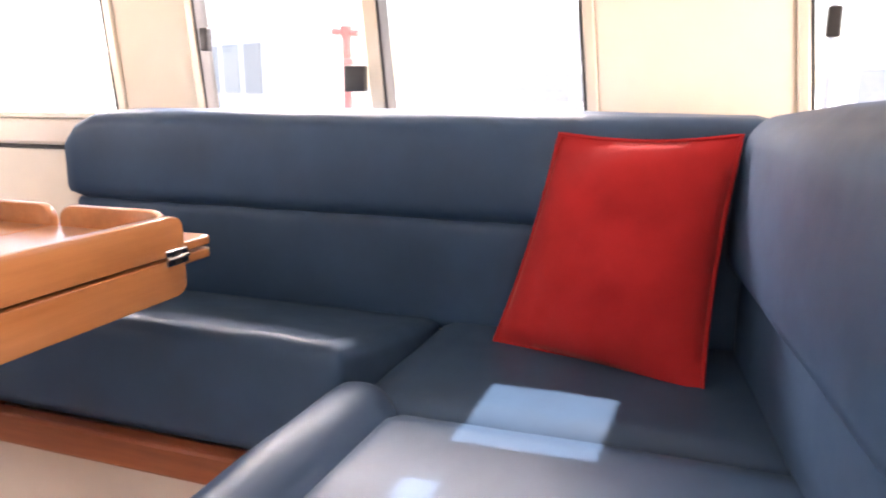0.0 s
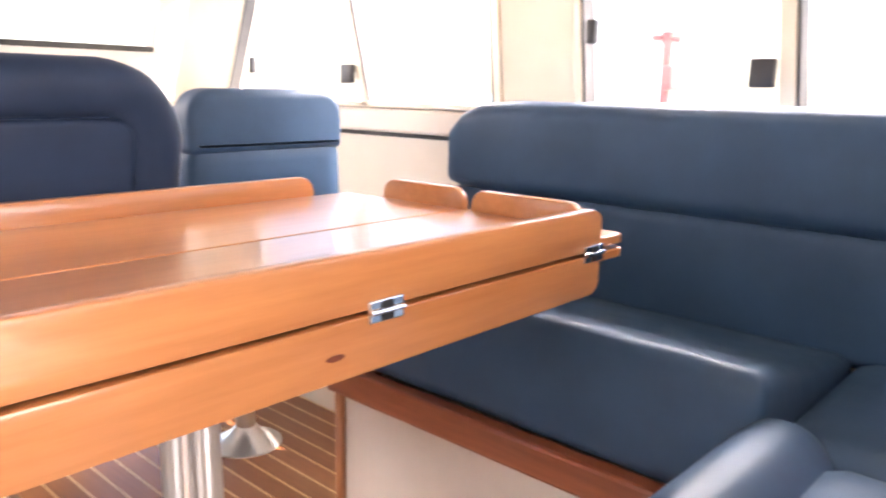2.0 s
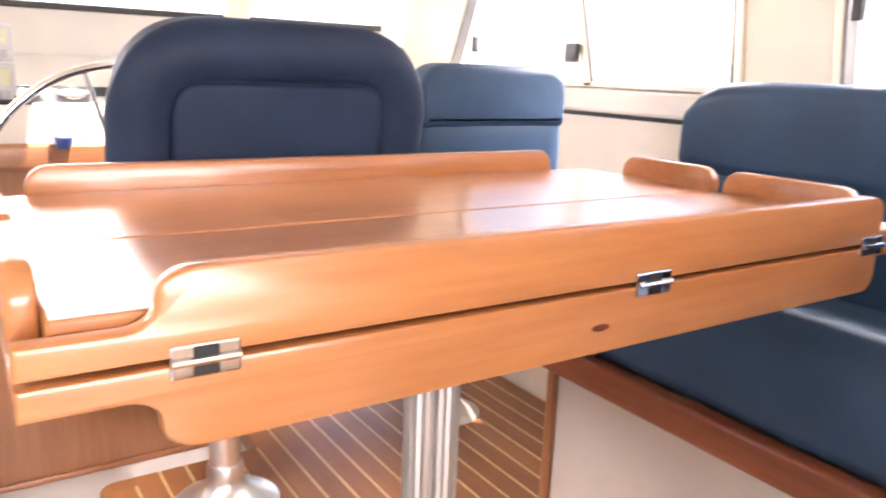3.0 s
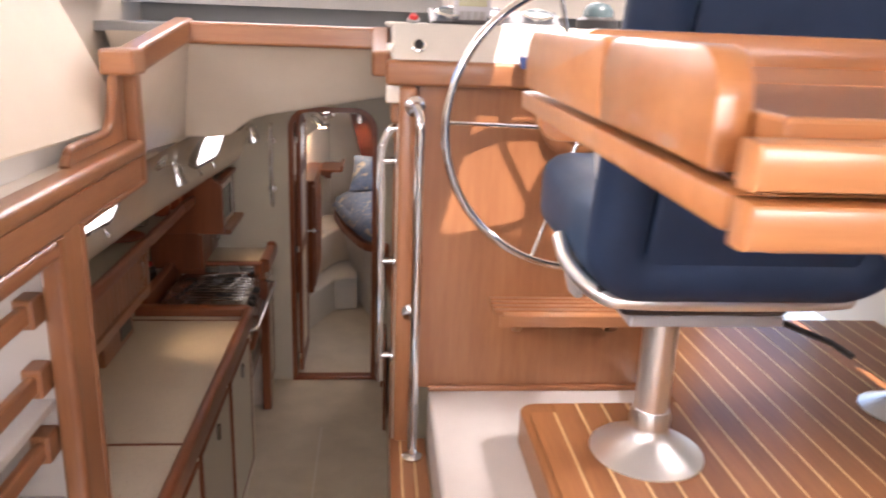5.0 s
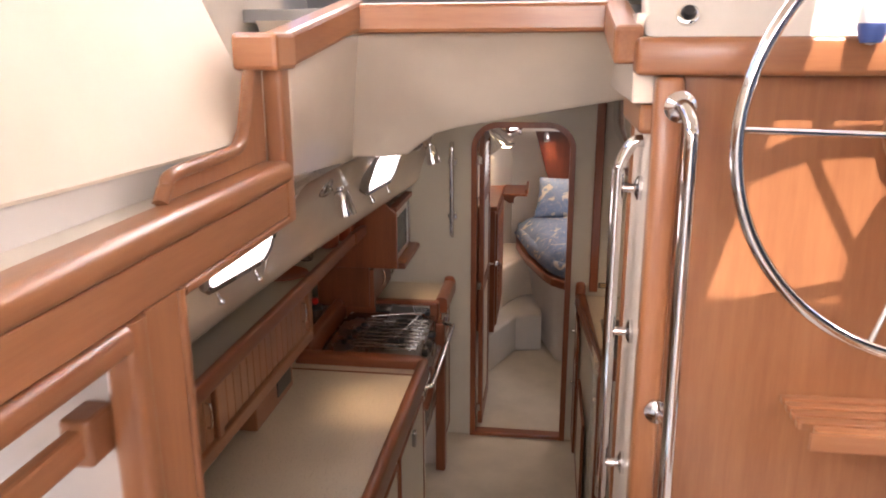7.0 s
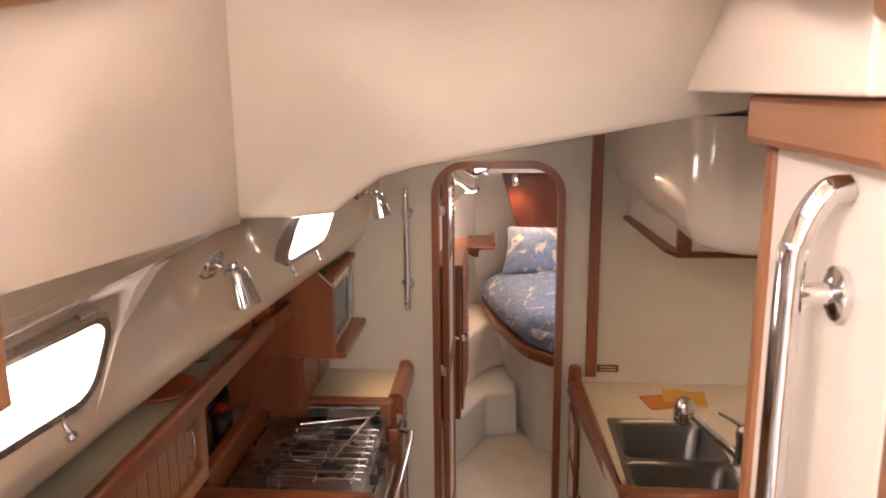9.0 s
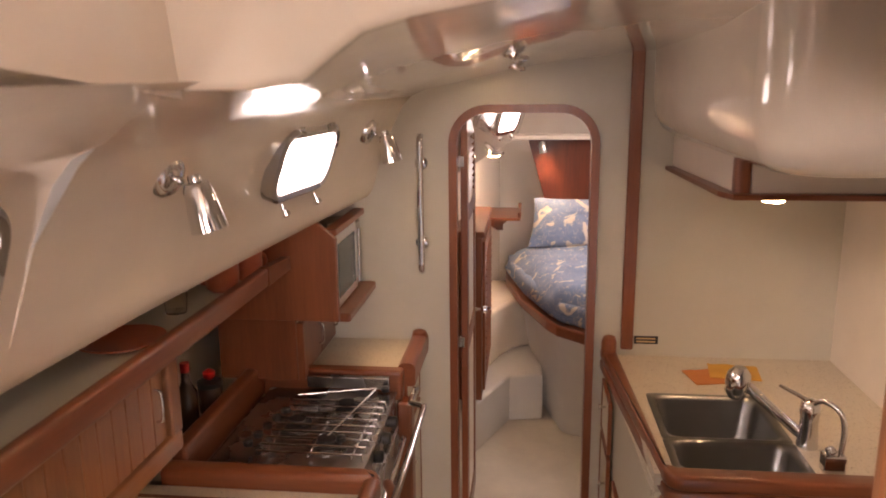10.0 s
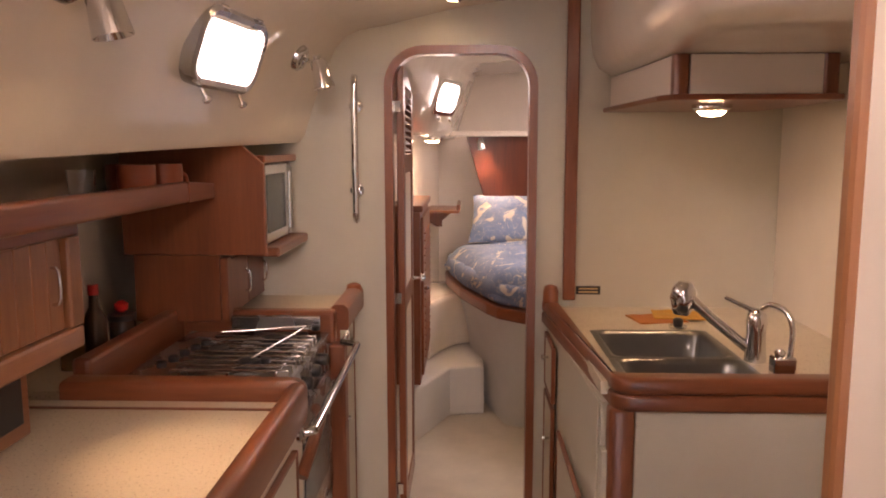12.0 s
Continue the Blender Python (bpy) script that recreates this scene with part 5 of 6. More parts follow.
handrail("bulkhead_handrail", [(-0.618, BULK_Y - 0.03, 1.79), (-0.618, BULK_Y - 0.048, 1.77), (-0.618, BULK_Y - 0.05, 1.70), (-0.618, BULK_Y - 0.05, 1.33), (-0.618, BULK_Y - 0.048, 1.27), (-0.618, BULK_Y - 0.03, 1.245)], 0.0135, "vertical chrome handrail on the bulkhead", [((-0.618, BULK_Y, 1.68), (0, -1, 0)), ((-0.618, BULK_Y, 1.36), (0, -1, 0))])
handrail("companionway_handrail", [(0.142, 2.37, 2.125), (0.118, 2.37, 2.118), (0.095, 2.37, 2.07), (0.09, 2.37, 2.0), (0.09, 2.37, 1.5), (0.09, 2.37, 1.2)], 0.0145, "chrome handrail on the white console side", [((0.144, 2.37, 2.015), (-1, 0, 0)), ((0.144, 2.37, 1.66), (-1, 0, 0)), ((0.144, 2.37, 1.3), (-1, 0, 0))])


# portlights and lamps on the moulding
def on_side(y, z):
    """A place on the moulded side and the inward normal there."""
    k = min(1.0, (4.895 - y) / 1.91)
    x = -0.80 + (z + 0.055 * k - 1.63) * 0.36 - 0.235 * k - 0.068 * max(0.0, 2.985 - y)
    n = Vector((0.94, -0.11, -0.34)).normalized()
    return Vector((x, y, z)), n


def portlight(y, z, w=0.41, h=0.212, ob_name="portlight"):
    c, n = on_side(y, z)
    c = c + n * 0.010
    t = thing(ob_name, *c, "chrome-framed opening portlight, closed and bright", "portlight")
    along = Vector((0.11, 0.99, 0)).normalized()
    upv = n.cross(along).normalized()
    if upv.z < 0:
        upv = -upv

    def ring(w2, h2, rr, off):
        return [c + along * u + upv * v + n * off for u, v in rounded(-w2 / 2, w2 / 2, -h2 / 2, h2 / 2, rr, 6)]
    bm = bmesh.new()
    loops = [[bm.verts.new(p) for p in ring(*a)] for a in ((w, h, 0.07, -0.03), (w, h, 0.07, 0.016), (w - 0.02, h - 0.02, 0.06, 0.024), (w - 0.05, h - 0.05, 0.045, 0.020), (w - 0.05, h - 0.05, 0.045, -0.004))]
    for a, b in zip(loops, loops[1:]):
        for i in range(len(a)):
            bm.faces.new((a[i], a[(i + 1) % len(a)], b[(i + 1) % len(a)], b[i]))
    bmesh.ops.recalc_face_normals(bm, faces=bm.faces[:])
    part("frame", bm, STEEL, t, smooth=50)
    bm = bmesh.new()
    bm.faces.new([bm.verts.new(p) for p in ring(w - 0.04, h - 0.04, 0.05, 0.004)])
    part("pane", bm, DAYLIGHT, t, "bright daylit glass")
    for s in (-0.28, 0.28):
        q = c + along * (w * s) - upv * (h / 2 + 0.004) + n * 0.018
        part("dog", lathe([(0.006, 0), (0.006, 0.02), (0.012, 0.024), (0.012, 0.034), (0.004, 0.038)], q, n - upv, 12), CHROME, t, "chrome screw dog", True)
        q = c + along * (w * s) + upv * (h / 2 - 0.002) + n * 0.012
        part("hinge", tube([q - along * 0.02, q + along * 0.02], 0.008, 10), CHROME, t, smooth=True)
    return t


DAYLIGHT = glow("daylit_glass", (1.0, 0.99, 0.97), 2.0)
portlight(4.005, 1.785)
portlight(2.685, 1.755)
portlight(1.35, 1.76)


def reading_lamp(y, z, power):
    c, n = on_side(y, z)
    t = thing("reading_lamp", *c, "chrome swivel reading lamp, lit", "lamp", "reading lamps")
    part("mount", lathe([(0.045, -0.004), (0.045, 0.014), (0.036, 0.026), (0.014, 0.034)], c, n, 24), CHROME, t, smooth=True)
    e = c + n * 0.082 + Vector((0, -0.012, 0.004))
    part("arm", tube([c + n * 0.03, e], 0.008, 10), CHROME, t, smooth=True)
    d = Vector((0.22, 0.03, -0.97)).normalized()
    part("shade", lathe([(0.012, -0.012), (0.024, -0.008), (0.028, 0.004), (0.037, 0.085), (0.034, 0.085), (0.022, 0.05)], e, d, 24), CHROME, t, smooth=True)
    part("swivel", lathe([(0.011, -0.026), (0.013, -0.02), (0.013, -0.006)], e, d, 14), CHROME, t, smooth=True)
    part("bulb", lathe([(0.001, 0.06), (0.026, 0.068), (0.026, 0.072), (0.001, 0.074)], e, d, 16), LIT, t, "glowing bulb")
    spot_lamp("reading_light", e + d * 0.086, e + d * 0.086 + Vector((0.09, 0.11, -1)), power * 0.9, 40)
    return t


reading_lamp(3.31, 1.825, 7)
reading_lamp(4.55, 1.83, 4)

# deckhead lights
for x, y in ((-0.24, 3.90), (-0.25, 4.68)):
    z = 2.042 + (BULK_Y - y) * 0.02
    t = thing("downlight", x, y, z, "small recessed downlight with a chrome ring, lit", "downlight", "deckhead downlights")
    part("ring", lathe([(0.042, 0.004), (0.042, -0.006), (0.032, -0.012), (0.03, -0.004)], (x, y, z), (0.25, 0, 1), 24), CHROME, t, smooth=True)
    part("lens", lathe([(0.03, -0.0075), (0.03, -0.0045)], (x, y, z), (0.25, 0, 1), 20), LIT, t, "glowing lens")
    spot_lamp("downlight_beam", (x, y, z - 0.02), (x, y, 0), 0.7, 120)

# starboard galley: sink counter
def sink_unit():
    t = thing("sink_unit", 0.6, 4.4, GALLEY_Z, "white sink unit with wooden corner post and fronts", "cabinet")
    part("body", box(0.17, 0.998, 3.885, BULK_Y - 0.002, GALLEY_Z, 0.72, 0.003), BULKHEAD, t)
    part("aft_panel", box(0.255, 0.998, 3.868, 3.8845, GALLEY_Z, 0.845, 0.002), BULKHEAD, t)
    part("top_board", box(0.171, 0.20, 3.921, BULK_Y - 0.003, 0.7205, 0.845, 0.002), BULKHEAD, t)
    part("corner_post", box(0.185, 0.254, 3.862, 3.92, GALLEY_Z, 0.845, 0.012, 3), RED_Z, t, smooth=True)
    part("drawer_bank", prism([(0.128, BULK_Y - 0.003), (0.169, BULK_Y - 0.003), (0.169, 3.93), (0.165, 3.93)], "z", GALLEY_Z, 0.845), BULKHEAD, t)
    for (a, b, z0, z1, k) in ((4.60, 4.86, 0.60, 0.81, (4.73, 0.74)), (4.60, 4.86, 0.03, 0.58, (4.66, 0.45)), (4.02, 4.56, 0.03, 0.52, None)):
        trimmed_front(t, 0.13 if a > 4.59 else 0.145, a, b, z0, z1, -1, "drawer" if z0 > 0.5 else "door", k)
    return t


sink_unit()
w = thing("sink_worktop", 0.6, 4.4, 0.85, "speckled beige sink worktop with a wooden fiddle", "worktop")
SX0, SX1, SY0, SY1 = 0.235, 0.615, 3.93, 4.49
for b in ((0.17, SX0, 3.92, BULK_Y - 0.002), (SX1, 0.999, 3.92, BULK_Y - 0.002), (SX0, SX1, 3.92, SY0), (SX0, SX1, SY1, BULK_Y - 0.002)):
    part("top", box(*b, 0.866, 0.902, 0), COUNTER, w)
fid = [(0.998, 3.852), (0.998, 3.918), (0.235, 3.918), (0.205, 3.935), (0.165, BULK_Y - 0.003), (0.105, BULK_Y - 0.003)] + [(0.19 + 0.05 - 0.05 * math.cos(radians(a)), 3.902 - 0.05 * math.sin(radians(a))) for a in range(0, 91, 15)]
part("fiddle", prism(fid, "z", 0.885, 0.93, 0.012, 3), RED_X, w, smooth=50)
part("fiddle", prism(fid, "z", 0.838, 0.8845, 0.010, 3), RED_X, w, smooth=50)
part("fiddle_tip", lathe([(0.03, 0), (0.03, 0.06), (0.024, 0.08), (0.01, 0.086)], (0.135, BULK_Y - 0.036, 0.91), (0, 0, 1), 16), RED_Z, w, smooth=True)


def double_sink():
    t = thing("double_sink", 0.42, 4.22, 0.75, "stainless steel double-bowl sink set in the worktop", "sink")
    for y0, y1 in ((SY0 + 0.005, 4.133), (4.145, SY1 - 0.005)):
        bm = bmesh.new()
        x0, x1 = SX0 + 0.005, SX1 - 0.005
        loops = []
        for r, ins, z in ((0.02, -0.012, 0.904), (0.025, 0.0, 0.907), (0.035, 0.012, 0.904), (0.04, 0.018, 0.89), (0.05, 0.03, 0.76), (0.06, 0.05, 0.735)):
            loops.append([bm.verts.new((u, v, z)) for u, v in rounded(x0 + ins, x1 - ins, y0 + ins, y1 - ins, r, 6)])
        for a, b in zip(loops, loops[1:]):
            for i in range(len(a)):
                bm.faces.new((a[i], a[(i + 1) % len(a)], b[(i + 1) % len(a)], b[i]))
        bm.faces.new(loops[-1])
        bmesh.ops.recalc_face_normals(bm, faces=bm.faces[:])
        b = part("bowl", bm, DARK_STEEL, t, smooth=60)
        part("drain", lathe([(0.03, 0), (0.03, 0.004), (0.02, 0.002)], (0.42, (y0 + y1) / 2, 0.736)), CHROME, b, "chrome drain", True)
    return t


double_sink()


def mixer_tap():
    t = thing("mixer_tap", 0.655, 4.13, 0.902, "chrome mixer tap with a long spout", "tap")
    part("body", lathe([(0.032, 0), (0.03, 0.02), (0.026, 0.09), (0.03, 0.115), (0.027, 0.14), (0.012, 0.152)], (0.655, 4.13, 0.902)), CHROME, t, smooth=True)
    part("spout", tube([(0.645, 4.135, 0.93), (0.55, 4.165, 1.01), (0.465, 4.192, 1.085)], [0.016, 0.016, 0.017], 14), CHROME, t, smooth=True)
    part("spray_head", lathe([(0.018, -0.05), (0.035, -0.03), (0.039, 0.0), (0.031, 0.035), (0.022, 0.05)], (0.458, 4.195, 1.075), (-0.1, 0, -1), 18), CHROME, t, smooth=True)
    part("lever", tube([(0.655, 4.13, 1.045), (0.625, 4.14, 1.06), (0.57, 4.16, 1.085)], [0.009, 0.007, 0.005], 10), CHROME, t, smooth=True)
    return t


mixer_tap()
t = thing("water_pump_tap", 0.70, 4.02, 0.902, "small chrome hand pump tap beside the sink", "tap")
part("base", box(0.64, 0.70, 3.95, 3.995, 0.902, 0.96, 0.006), CHROME, t)
part("spout", tube(smooth_line([(0.69, 3.975, 0.955), (0.695, 3.98, 1.03), (0.685, 4.0, 1.075), (0.655, 4.03, 1.09), (0.635, 4.05, 1.075)]), 0.008, 10), CHROME, t, smooth=True)
part("knob", lathe([(0.012, 0), (0.015, 0.012), (0.008, 0.022)], (0.66, 3.97, 0.959)), CHROME, t, smooth=True)
t = thing("plug_and_strainer", 0.56, 4.56, 0.904, "small chrome sink strainer with a black plug", "strainer")
part("ring", lathe([(0.03, 0), (0.032, 0.01), (0.02, 0.014)], (0.54, 4.53, 0.903)), CHROME, t, smooth=True)
part("plug", lathe([(0.016, 0.014), (0.018, 0.03), (0.01, 0.036)], (0.54, 4.53, 0.903)), BLACK, t, smooth=True)
for i, (mat, a, x, y, z) in enumerate(((CLOTH_ORANGE, 12, 0.50, 4.67, 0.903), (CLOTH_YELLOW, -8, 0.585, 4.70, 0.911))):
    bm = bmesh.new()
    n = 10
    grid = [[bm.verts.new(((u / n - 0.5) * 0.18, (v / n - 0.5) * 0.14, 0.004 * noise.noise(Vector((u * 0.4, v * 0.4, i))) + 0.004)) for u in range(n + 1)] for v in range(n + 1)]
    low = [[bm.verts.new((p.co.x, p.co.y, 0)) for p in row] for row in grid]
    for gset in (grid, low):
        for v in range(n):
            for u in range(n):
                bm.faces.new((gset[v][u], gset[v][u + 1], gset[v + 1][u + 1], gset[v + 1][u]))
    ring_t = [grid[0][u] for u in range(n)] + [grid[v][n] for v in range(n)] + [grid[n][n - u] for u in range(n)] + [grid[n - v][0] for v in range(n)]
    ring_b = [low[0][u] for u in range(n)] + [low[v][n] for v in range(n)] + [low[n][n - u] for u in range(n)] + [low[n - v][0] for v in range(n)]
    for k in range(len(ring_t)):
        bm.faces.new((ring_t[k], ring_t[(k + 1) % len(ring_t)], ring_b[(k + 1) % len(ring_t)], ring_b[k]))
    bmesh.ops.recalc_face_normals(bm, faces=bm.faces[:])
    tagged(part("dish_cloth", move(bm, pose(x, y, z, 0, 0, a)), mat, smooth=60), ("orange" if i == 0 else "yellow") + " folded dish cloth on the sink worktop", "cloth")
p = thing("notice_plate", 0.275, BULK_Y, 0.985, "small black engraved notice plate on the bulkhead", "sign")
part("plate", box(0.237, 0.332, BULK_Y - 0.004, BULK_Y - 0.0005, 0.952, 0.985, 0.001), BLACK, p)
for z in (0.975, 0.962):
    part("text_bar", box(0.247, 0.322, BULK_Y - 0.0048, BULK_Y - 0.0041, z - 0.003, z + 0.003, 0), HOLLY, p)

# starboard overhead moulding, and the little shelf locker below it
bm = bmesh.new()
loops = []
for r, ins, z in ((0.10, 0.0, 2.15), (0.11, 0.0, 1.95), (0.12, 0.01, 1.87), (0.12, 0.035, 1.818), (0.12, 0.075, 1.792), (0.13, 0.13, 1.786)):
    loops.append([bm.verts.new((u, v, z)) for u, v in rounded(0.27 + ins, 1.4, 3.48 + ins, BULK_Y + 0.2, (r, 0, 0, 0), 8)])
for a, b in zip(loops, loops[1:]):
    for i in range(len(a)):
        bm.faces.new((a[i], a[(i + 1) % len(a)], b[(i + 1) % len(a)], b[i]))
bm.faces.new(loops[-1])
bmesh.ops.recalc_face_normals(bm, faces=bm.faces[:])
structure("ceiling_moulding_starboard", bm, LINER, "glossy cream overhead moulding above the sink", "ceiling", 60)
c = thing("overhead_locker", 0.5, 4.3, 1.63, "small white overhead locker with a varnished wooden base", "locker")
part("base_board", prism([(0.325, BULK_Y - 0.002), (0.36, 4.2), (0.385, 4.12), (0.86, 4.12), (0.89, 4.2), (0.89, BULK_Y - 0.002)], "z", 1.655, 1.672, 0.004), RED_X, c)
part("front", box(0.44, 0.81, 4.145, 4.16, 1.673, 1.784, 0.002), WHITE, c)
part("post", prism(rounded(0.392, 0.4395, 4.14, 4.19, 0.018), "z", 1.673, 1.784), RED_Z, c, smooth=40)
part("post", prism(rounded(0.8105, 0.855, 4.14, 4.18, 0.012), "z", 1.673, 1.784), RED_Z, c, smooth=40)
part("side", prism([(0.352, BULK_Y - 0.002), (0.366, BULK_Y - 0.002), (0.412, 4.191), (0.398, 4.191)], "z", 1.673, 1.784), WHITE, c)
l = thing("sink_lamp", 0.53, 4.35, 1.60, "oval lamp under the overhead locker, lit", "lamp")
part("rim", lathe([(0.06, 0), (0.06, -0.012), (0.045, -0.022)], (0.56, 4.33, 1.654)), CHROME, l, smooth=True)
part("lens", lathe([(0.044, -0.021), (0.03, -0.034), (0.001, -0.038)], (0.56, 4.33, 1.654)), LIT, l, "glowing frosted lens", True)
spot_lamp("sink_light", (0.56, 4.33, 1.605), (0.56, 4.35, 0.9), 0.8, 150, 0.04)
t = thing("low_counter_edge", 0.62, 3.4, 0.55, "wooden-edged low counter by the companionway", "counter")
part("top", prism(rounded(0.42, 0.998, 2.9, 3.45, (0.06, 0, 0, 0.06)), "z", 0.50, 0.545), COUNTER, t)
part("fiddle", tube([(u, v, 0.55) for u, v in rounded(0.42, 0.99, 2.9, 3.45, (0.06, 0, 0, 0.06))], 0.02, 8, True), RED_X, t, smooth=True)
part("body", box(0.45, 0.998, 2.92, 3.43, GALLEY_Z, 0.50, 0.003), WHITE, t)

# ---- things: fore cabin ----
structure("wall_fore_port", prism([(-0.80, BULK_Y + 0.04), (-0.72, BULK_Y + 0.04), (-0.40, 7.5), (-0.48, 7.5)], "z", GALLEY_Z, 1.62, 0), WHITE, "white lining of the fore cabin side", "wall")
structure("wall_fore_starboard", box(1.1, 1.16, BULK_Y + 0.04, 7.6, GALLEY_Z, 2.1, 0), WHITE, "white lining of the fore cabin side", "wall")
bm = bmesh.new()
rows = []
for y, k in ((BULK_Y + 0.04, 0.0), (6.2, 0.5), (7.6, 1.0)):
    rows.append([bm.verts.new((x + 0.28 * k * w, y, z)) for x, z, w in ((-0.9, 1.585, 1), (-0.56, 1.585, 1), (-0.54, 1.61, 1), (-0.42, 1.98, 1), (-0.3, 2.03, 0.6), (0.2, 2.06, 0), (1.2, 2.06, 0))])
for a, b in zip(rows, rows[1:]):
    for i in range(6):
        bm.faces.new((a[i], a[i + 1], b[i + 1], b[i]))
structure("ceiling_fore_cabin", bm, LINER, "glossy cream deckhead of the fore cabin", "ceiling", 50)
structure("wall_fore_end", box(-0.6, 1.2, 7.5, 7.56, GALLEY_Z, 2.1, 0), WHITE, "white lining at the berth head", "wall")
structure("wall_fore_headboard", prism([(-0.20, 1.61), (1.1, 1.61), (1.1, 0.95), (0.0, 0.95), (-0.07, 1.15)], "y", 7.22, 7.25, 0.004), DEEP, "dark mahogany headboard panel", "wall")
structure("ledge_fore_cabin", box(-0.45, 0.9, 7.14, 7.22, 1.60, 1.635, 0.006), WHITE, "white ledge above the headboard", "trim")


def cabin_door():
    t = thing("door_1", -0.46, 5.2, GALLEY_Z, "open cabin door with wooden frame, louvres and white panels", "door", kind="structure")
    x0, x1 = -0.468, -0.44
    y0, y1 = BULK_Y + 0.055, 5.43
    part("stile", box(x0, x1, y0, y0 + 0.075, 0.0, 1.84, 0.004), RED_Z, t)
    part("stile", box(x0, x1, y1 - 0.075, y1, 0.0, 1.84, 0.004), RED_Z, t)
    for z0, z1 in ((0.0, 0.10), (0.86, 0.94), (1.42, 1.50), (1.77, 1.84)):
        part("rail", box(x0, x1, y0 + 0.0755, y1 - 0.0755, z0, z1, 0.004), RED_Y, t)
    for z0, z1 in ((0.10, 0.86), (0.94, 1.42)):
        part("panel", box(x0 + 0.006, x1 - 0.006, y0 + 0.075, y1 - 0.075, z0, z1, 0.001), WHITE, t, "white laminate panel")
    for k in range(9):
        part("louvre", move(box(-0.016, 0.016, y0 + 0.076, y1 - 0.076, -0.003, 0.003, 0.001, 1), pose((x0 + x1) / 2, 0, 1.518 + 0.028 * k, 0, 35, 0)), RED_Y, t)
    for z in (0.12, 0.925, 1.683):
        part("hinge", box(-0.4775, -0.452, BULK_Y + 0.03, BULK_Y + 0.0545, z - 0.022, z + 0.022, 0.002), CHROME, t, "chrome hinge")
    part("knob", lathe([(0.012, 0), (0.007, 0.01), (0.007, 0.03), (0.018, 0.04), (0.016, 0.055), (0.001, 0.06)], (x1, y1 - 0.05, 0.93), (1, 0, 0), 14), CHROME, t, "chrome knob", True)
    return t


cabin_door()


def hanging_locker():
    t = thing("hanging_locker", -0.5, 6.0, GALLEY_Z, "dark wooden hanging locker with a louvred door", "locker")
    part("body", box(-0.72, -0.43, 5.75, 6.55, 0.30, 1.20, 0.003), RED_Z, t)
    part("top_edge", box(-0.73, -0.415, 5.74, 6.56, 1.2005, 1.235, 0.008), RED_Y, t)
    d = part("door", box(-0.4295, -0.415, 5.80, 6.48, 0.34, 1.17, 0.003), RED_Z, t)
    for k in range(18):
        part("louvre", move(box(-0.010, 0.010, 5.88, 6.40, -0.003, 0.003, 0.001, 1), pose(-0.416, 0, 0.42 + 0.039 * k, 0, 40, 0)), RED_Y, d)
    part("knob", lathe([(0.006, 0), (0.014, 0.02), (0.001, 0.03)], (-0.415, 5.83, 0.80), (1, 0, 0), 12), CHROME, d, "chrome knob", True)
    return t


hanging_locker()
s = thing("cabin_shelf", -0.3, 7.0, 1.13, "small varnished wooden shelf on a bracket", "shelf")
part("board", box(-0.50, -0.24, 6.75, 7.18, 1.11, 1.128, 0.003), RED_Y, s)
part("lip", box(-0.258, -0.235, 6.75, 7.18, 1.1285, 1.165, 0.006), RED_Y, s)
part("bracket", prism([(-0.48, 1.109), (-0.28, 1.109), (-0.30, 1.09), (-0.36, 1.04), (-0.36, 1.0), (-0.40, 1.0), (-0.48, 1.05)], "y", 7.0, 7.02, 0.003), RED_Z, s)
structure("moulding_fore_cabin", prism([(-0.75, 6.36), (-0.41, 6.36), (-0.36, 6.52), (-0.28, 6.68), (-0.22, 6.74), (-0.16, 6.76), (-0.16, 7.2), (-0.75, 7.2)], "z", 0.256, 0.60, 0.03, 4), LINER, "glossy cream moulding between locker and berth", "trim", 50)
structure("step_fore_cabin", prism([(-0.75, 5.5), (-0.49, 5.75), (-0.29, 6.24), (-0.09, 6.28), (-0.09, 7.2), (-0.75, 7.2)], "z", GALLEY_Z, 0.255, 0.02, 3), DASH, "moulded pale step beside the berth", "step", 40)
b = thing("berth", 0.45, 6.6, GALLEY_Z, "double berth on a moulded pale base with a wooden edge", "bed")
EDGE = [(1.1, 5.55), (0.45, 5.62), (0.13, 5.80), (-0.03, 5.95), (-0.085, 6.06), (-0.235, 6.5), (-0.33, 6.95), (-0.345, 7.2), (1.1, 7.2)]
FOOT = [(1.1, 5.95), (0.45, 6.0), (0.15, 6.05), (0.05, 6.09), (0.02, 6.13), (-0.085, 6.5), (-0.16, 6.95), (-0.18, 7.2), (1.1, 7.2)]
bm = bmesh.new()
rows = []
for k, z in ((0.0, GALLEY_Z), (0.25, 0.2), (0.6, 0.45), (1.0, 0.605)):
    rows.append([bm.verts.new((p[0] * (1 - k) + (q[0] + 0.03) * k, p[1] * (1 - k) + (q[1] + 0.03) * k, z)) for p, q in zip(FOOT, EDGE)])
for lo, hi in zip(rows, rows[1:]):
    for i in range(len(lo)):
        bm.faces.new((lo[i], lo[(i + 1) % len(lo)], hi[(i + 1) % len(lo)], hi[i]))
bm.faces.new(rows[-1])
bmesh.ops.recalc_face_normals(bm, faces=bm.faces[:])
part("base", bm, DASH, b, "moulded pale berth base", 35)
part("edge_board", prism(EDGE, "z", 0.606, 0.672, 0.012), RED_X, b, "varnished wooden edge")
MATT = [(1.1, 5.58), (0.46, 5.65), (0.15, 5.83), (-0.02, 5.98), (-0.07, 6.08), (-0.22, 6.52), (-0.315, 6.95), (-0.33, 7.18), (1.1, 7.18)]
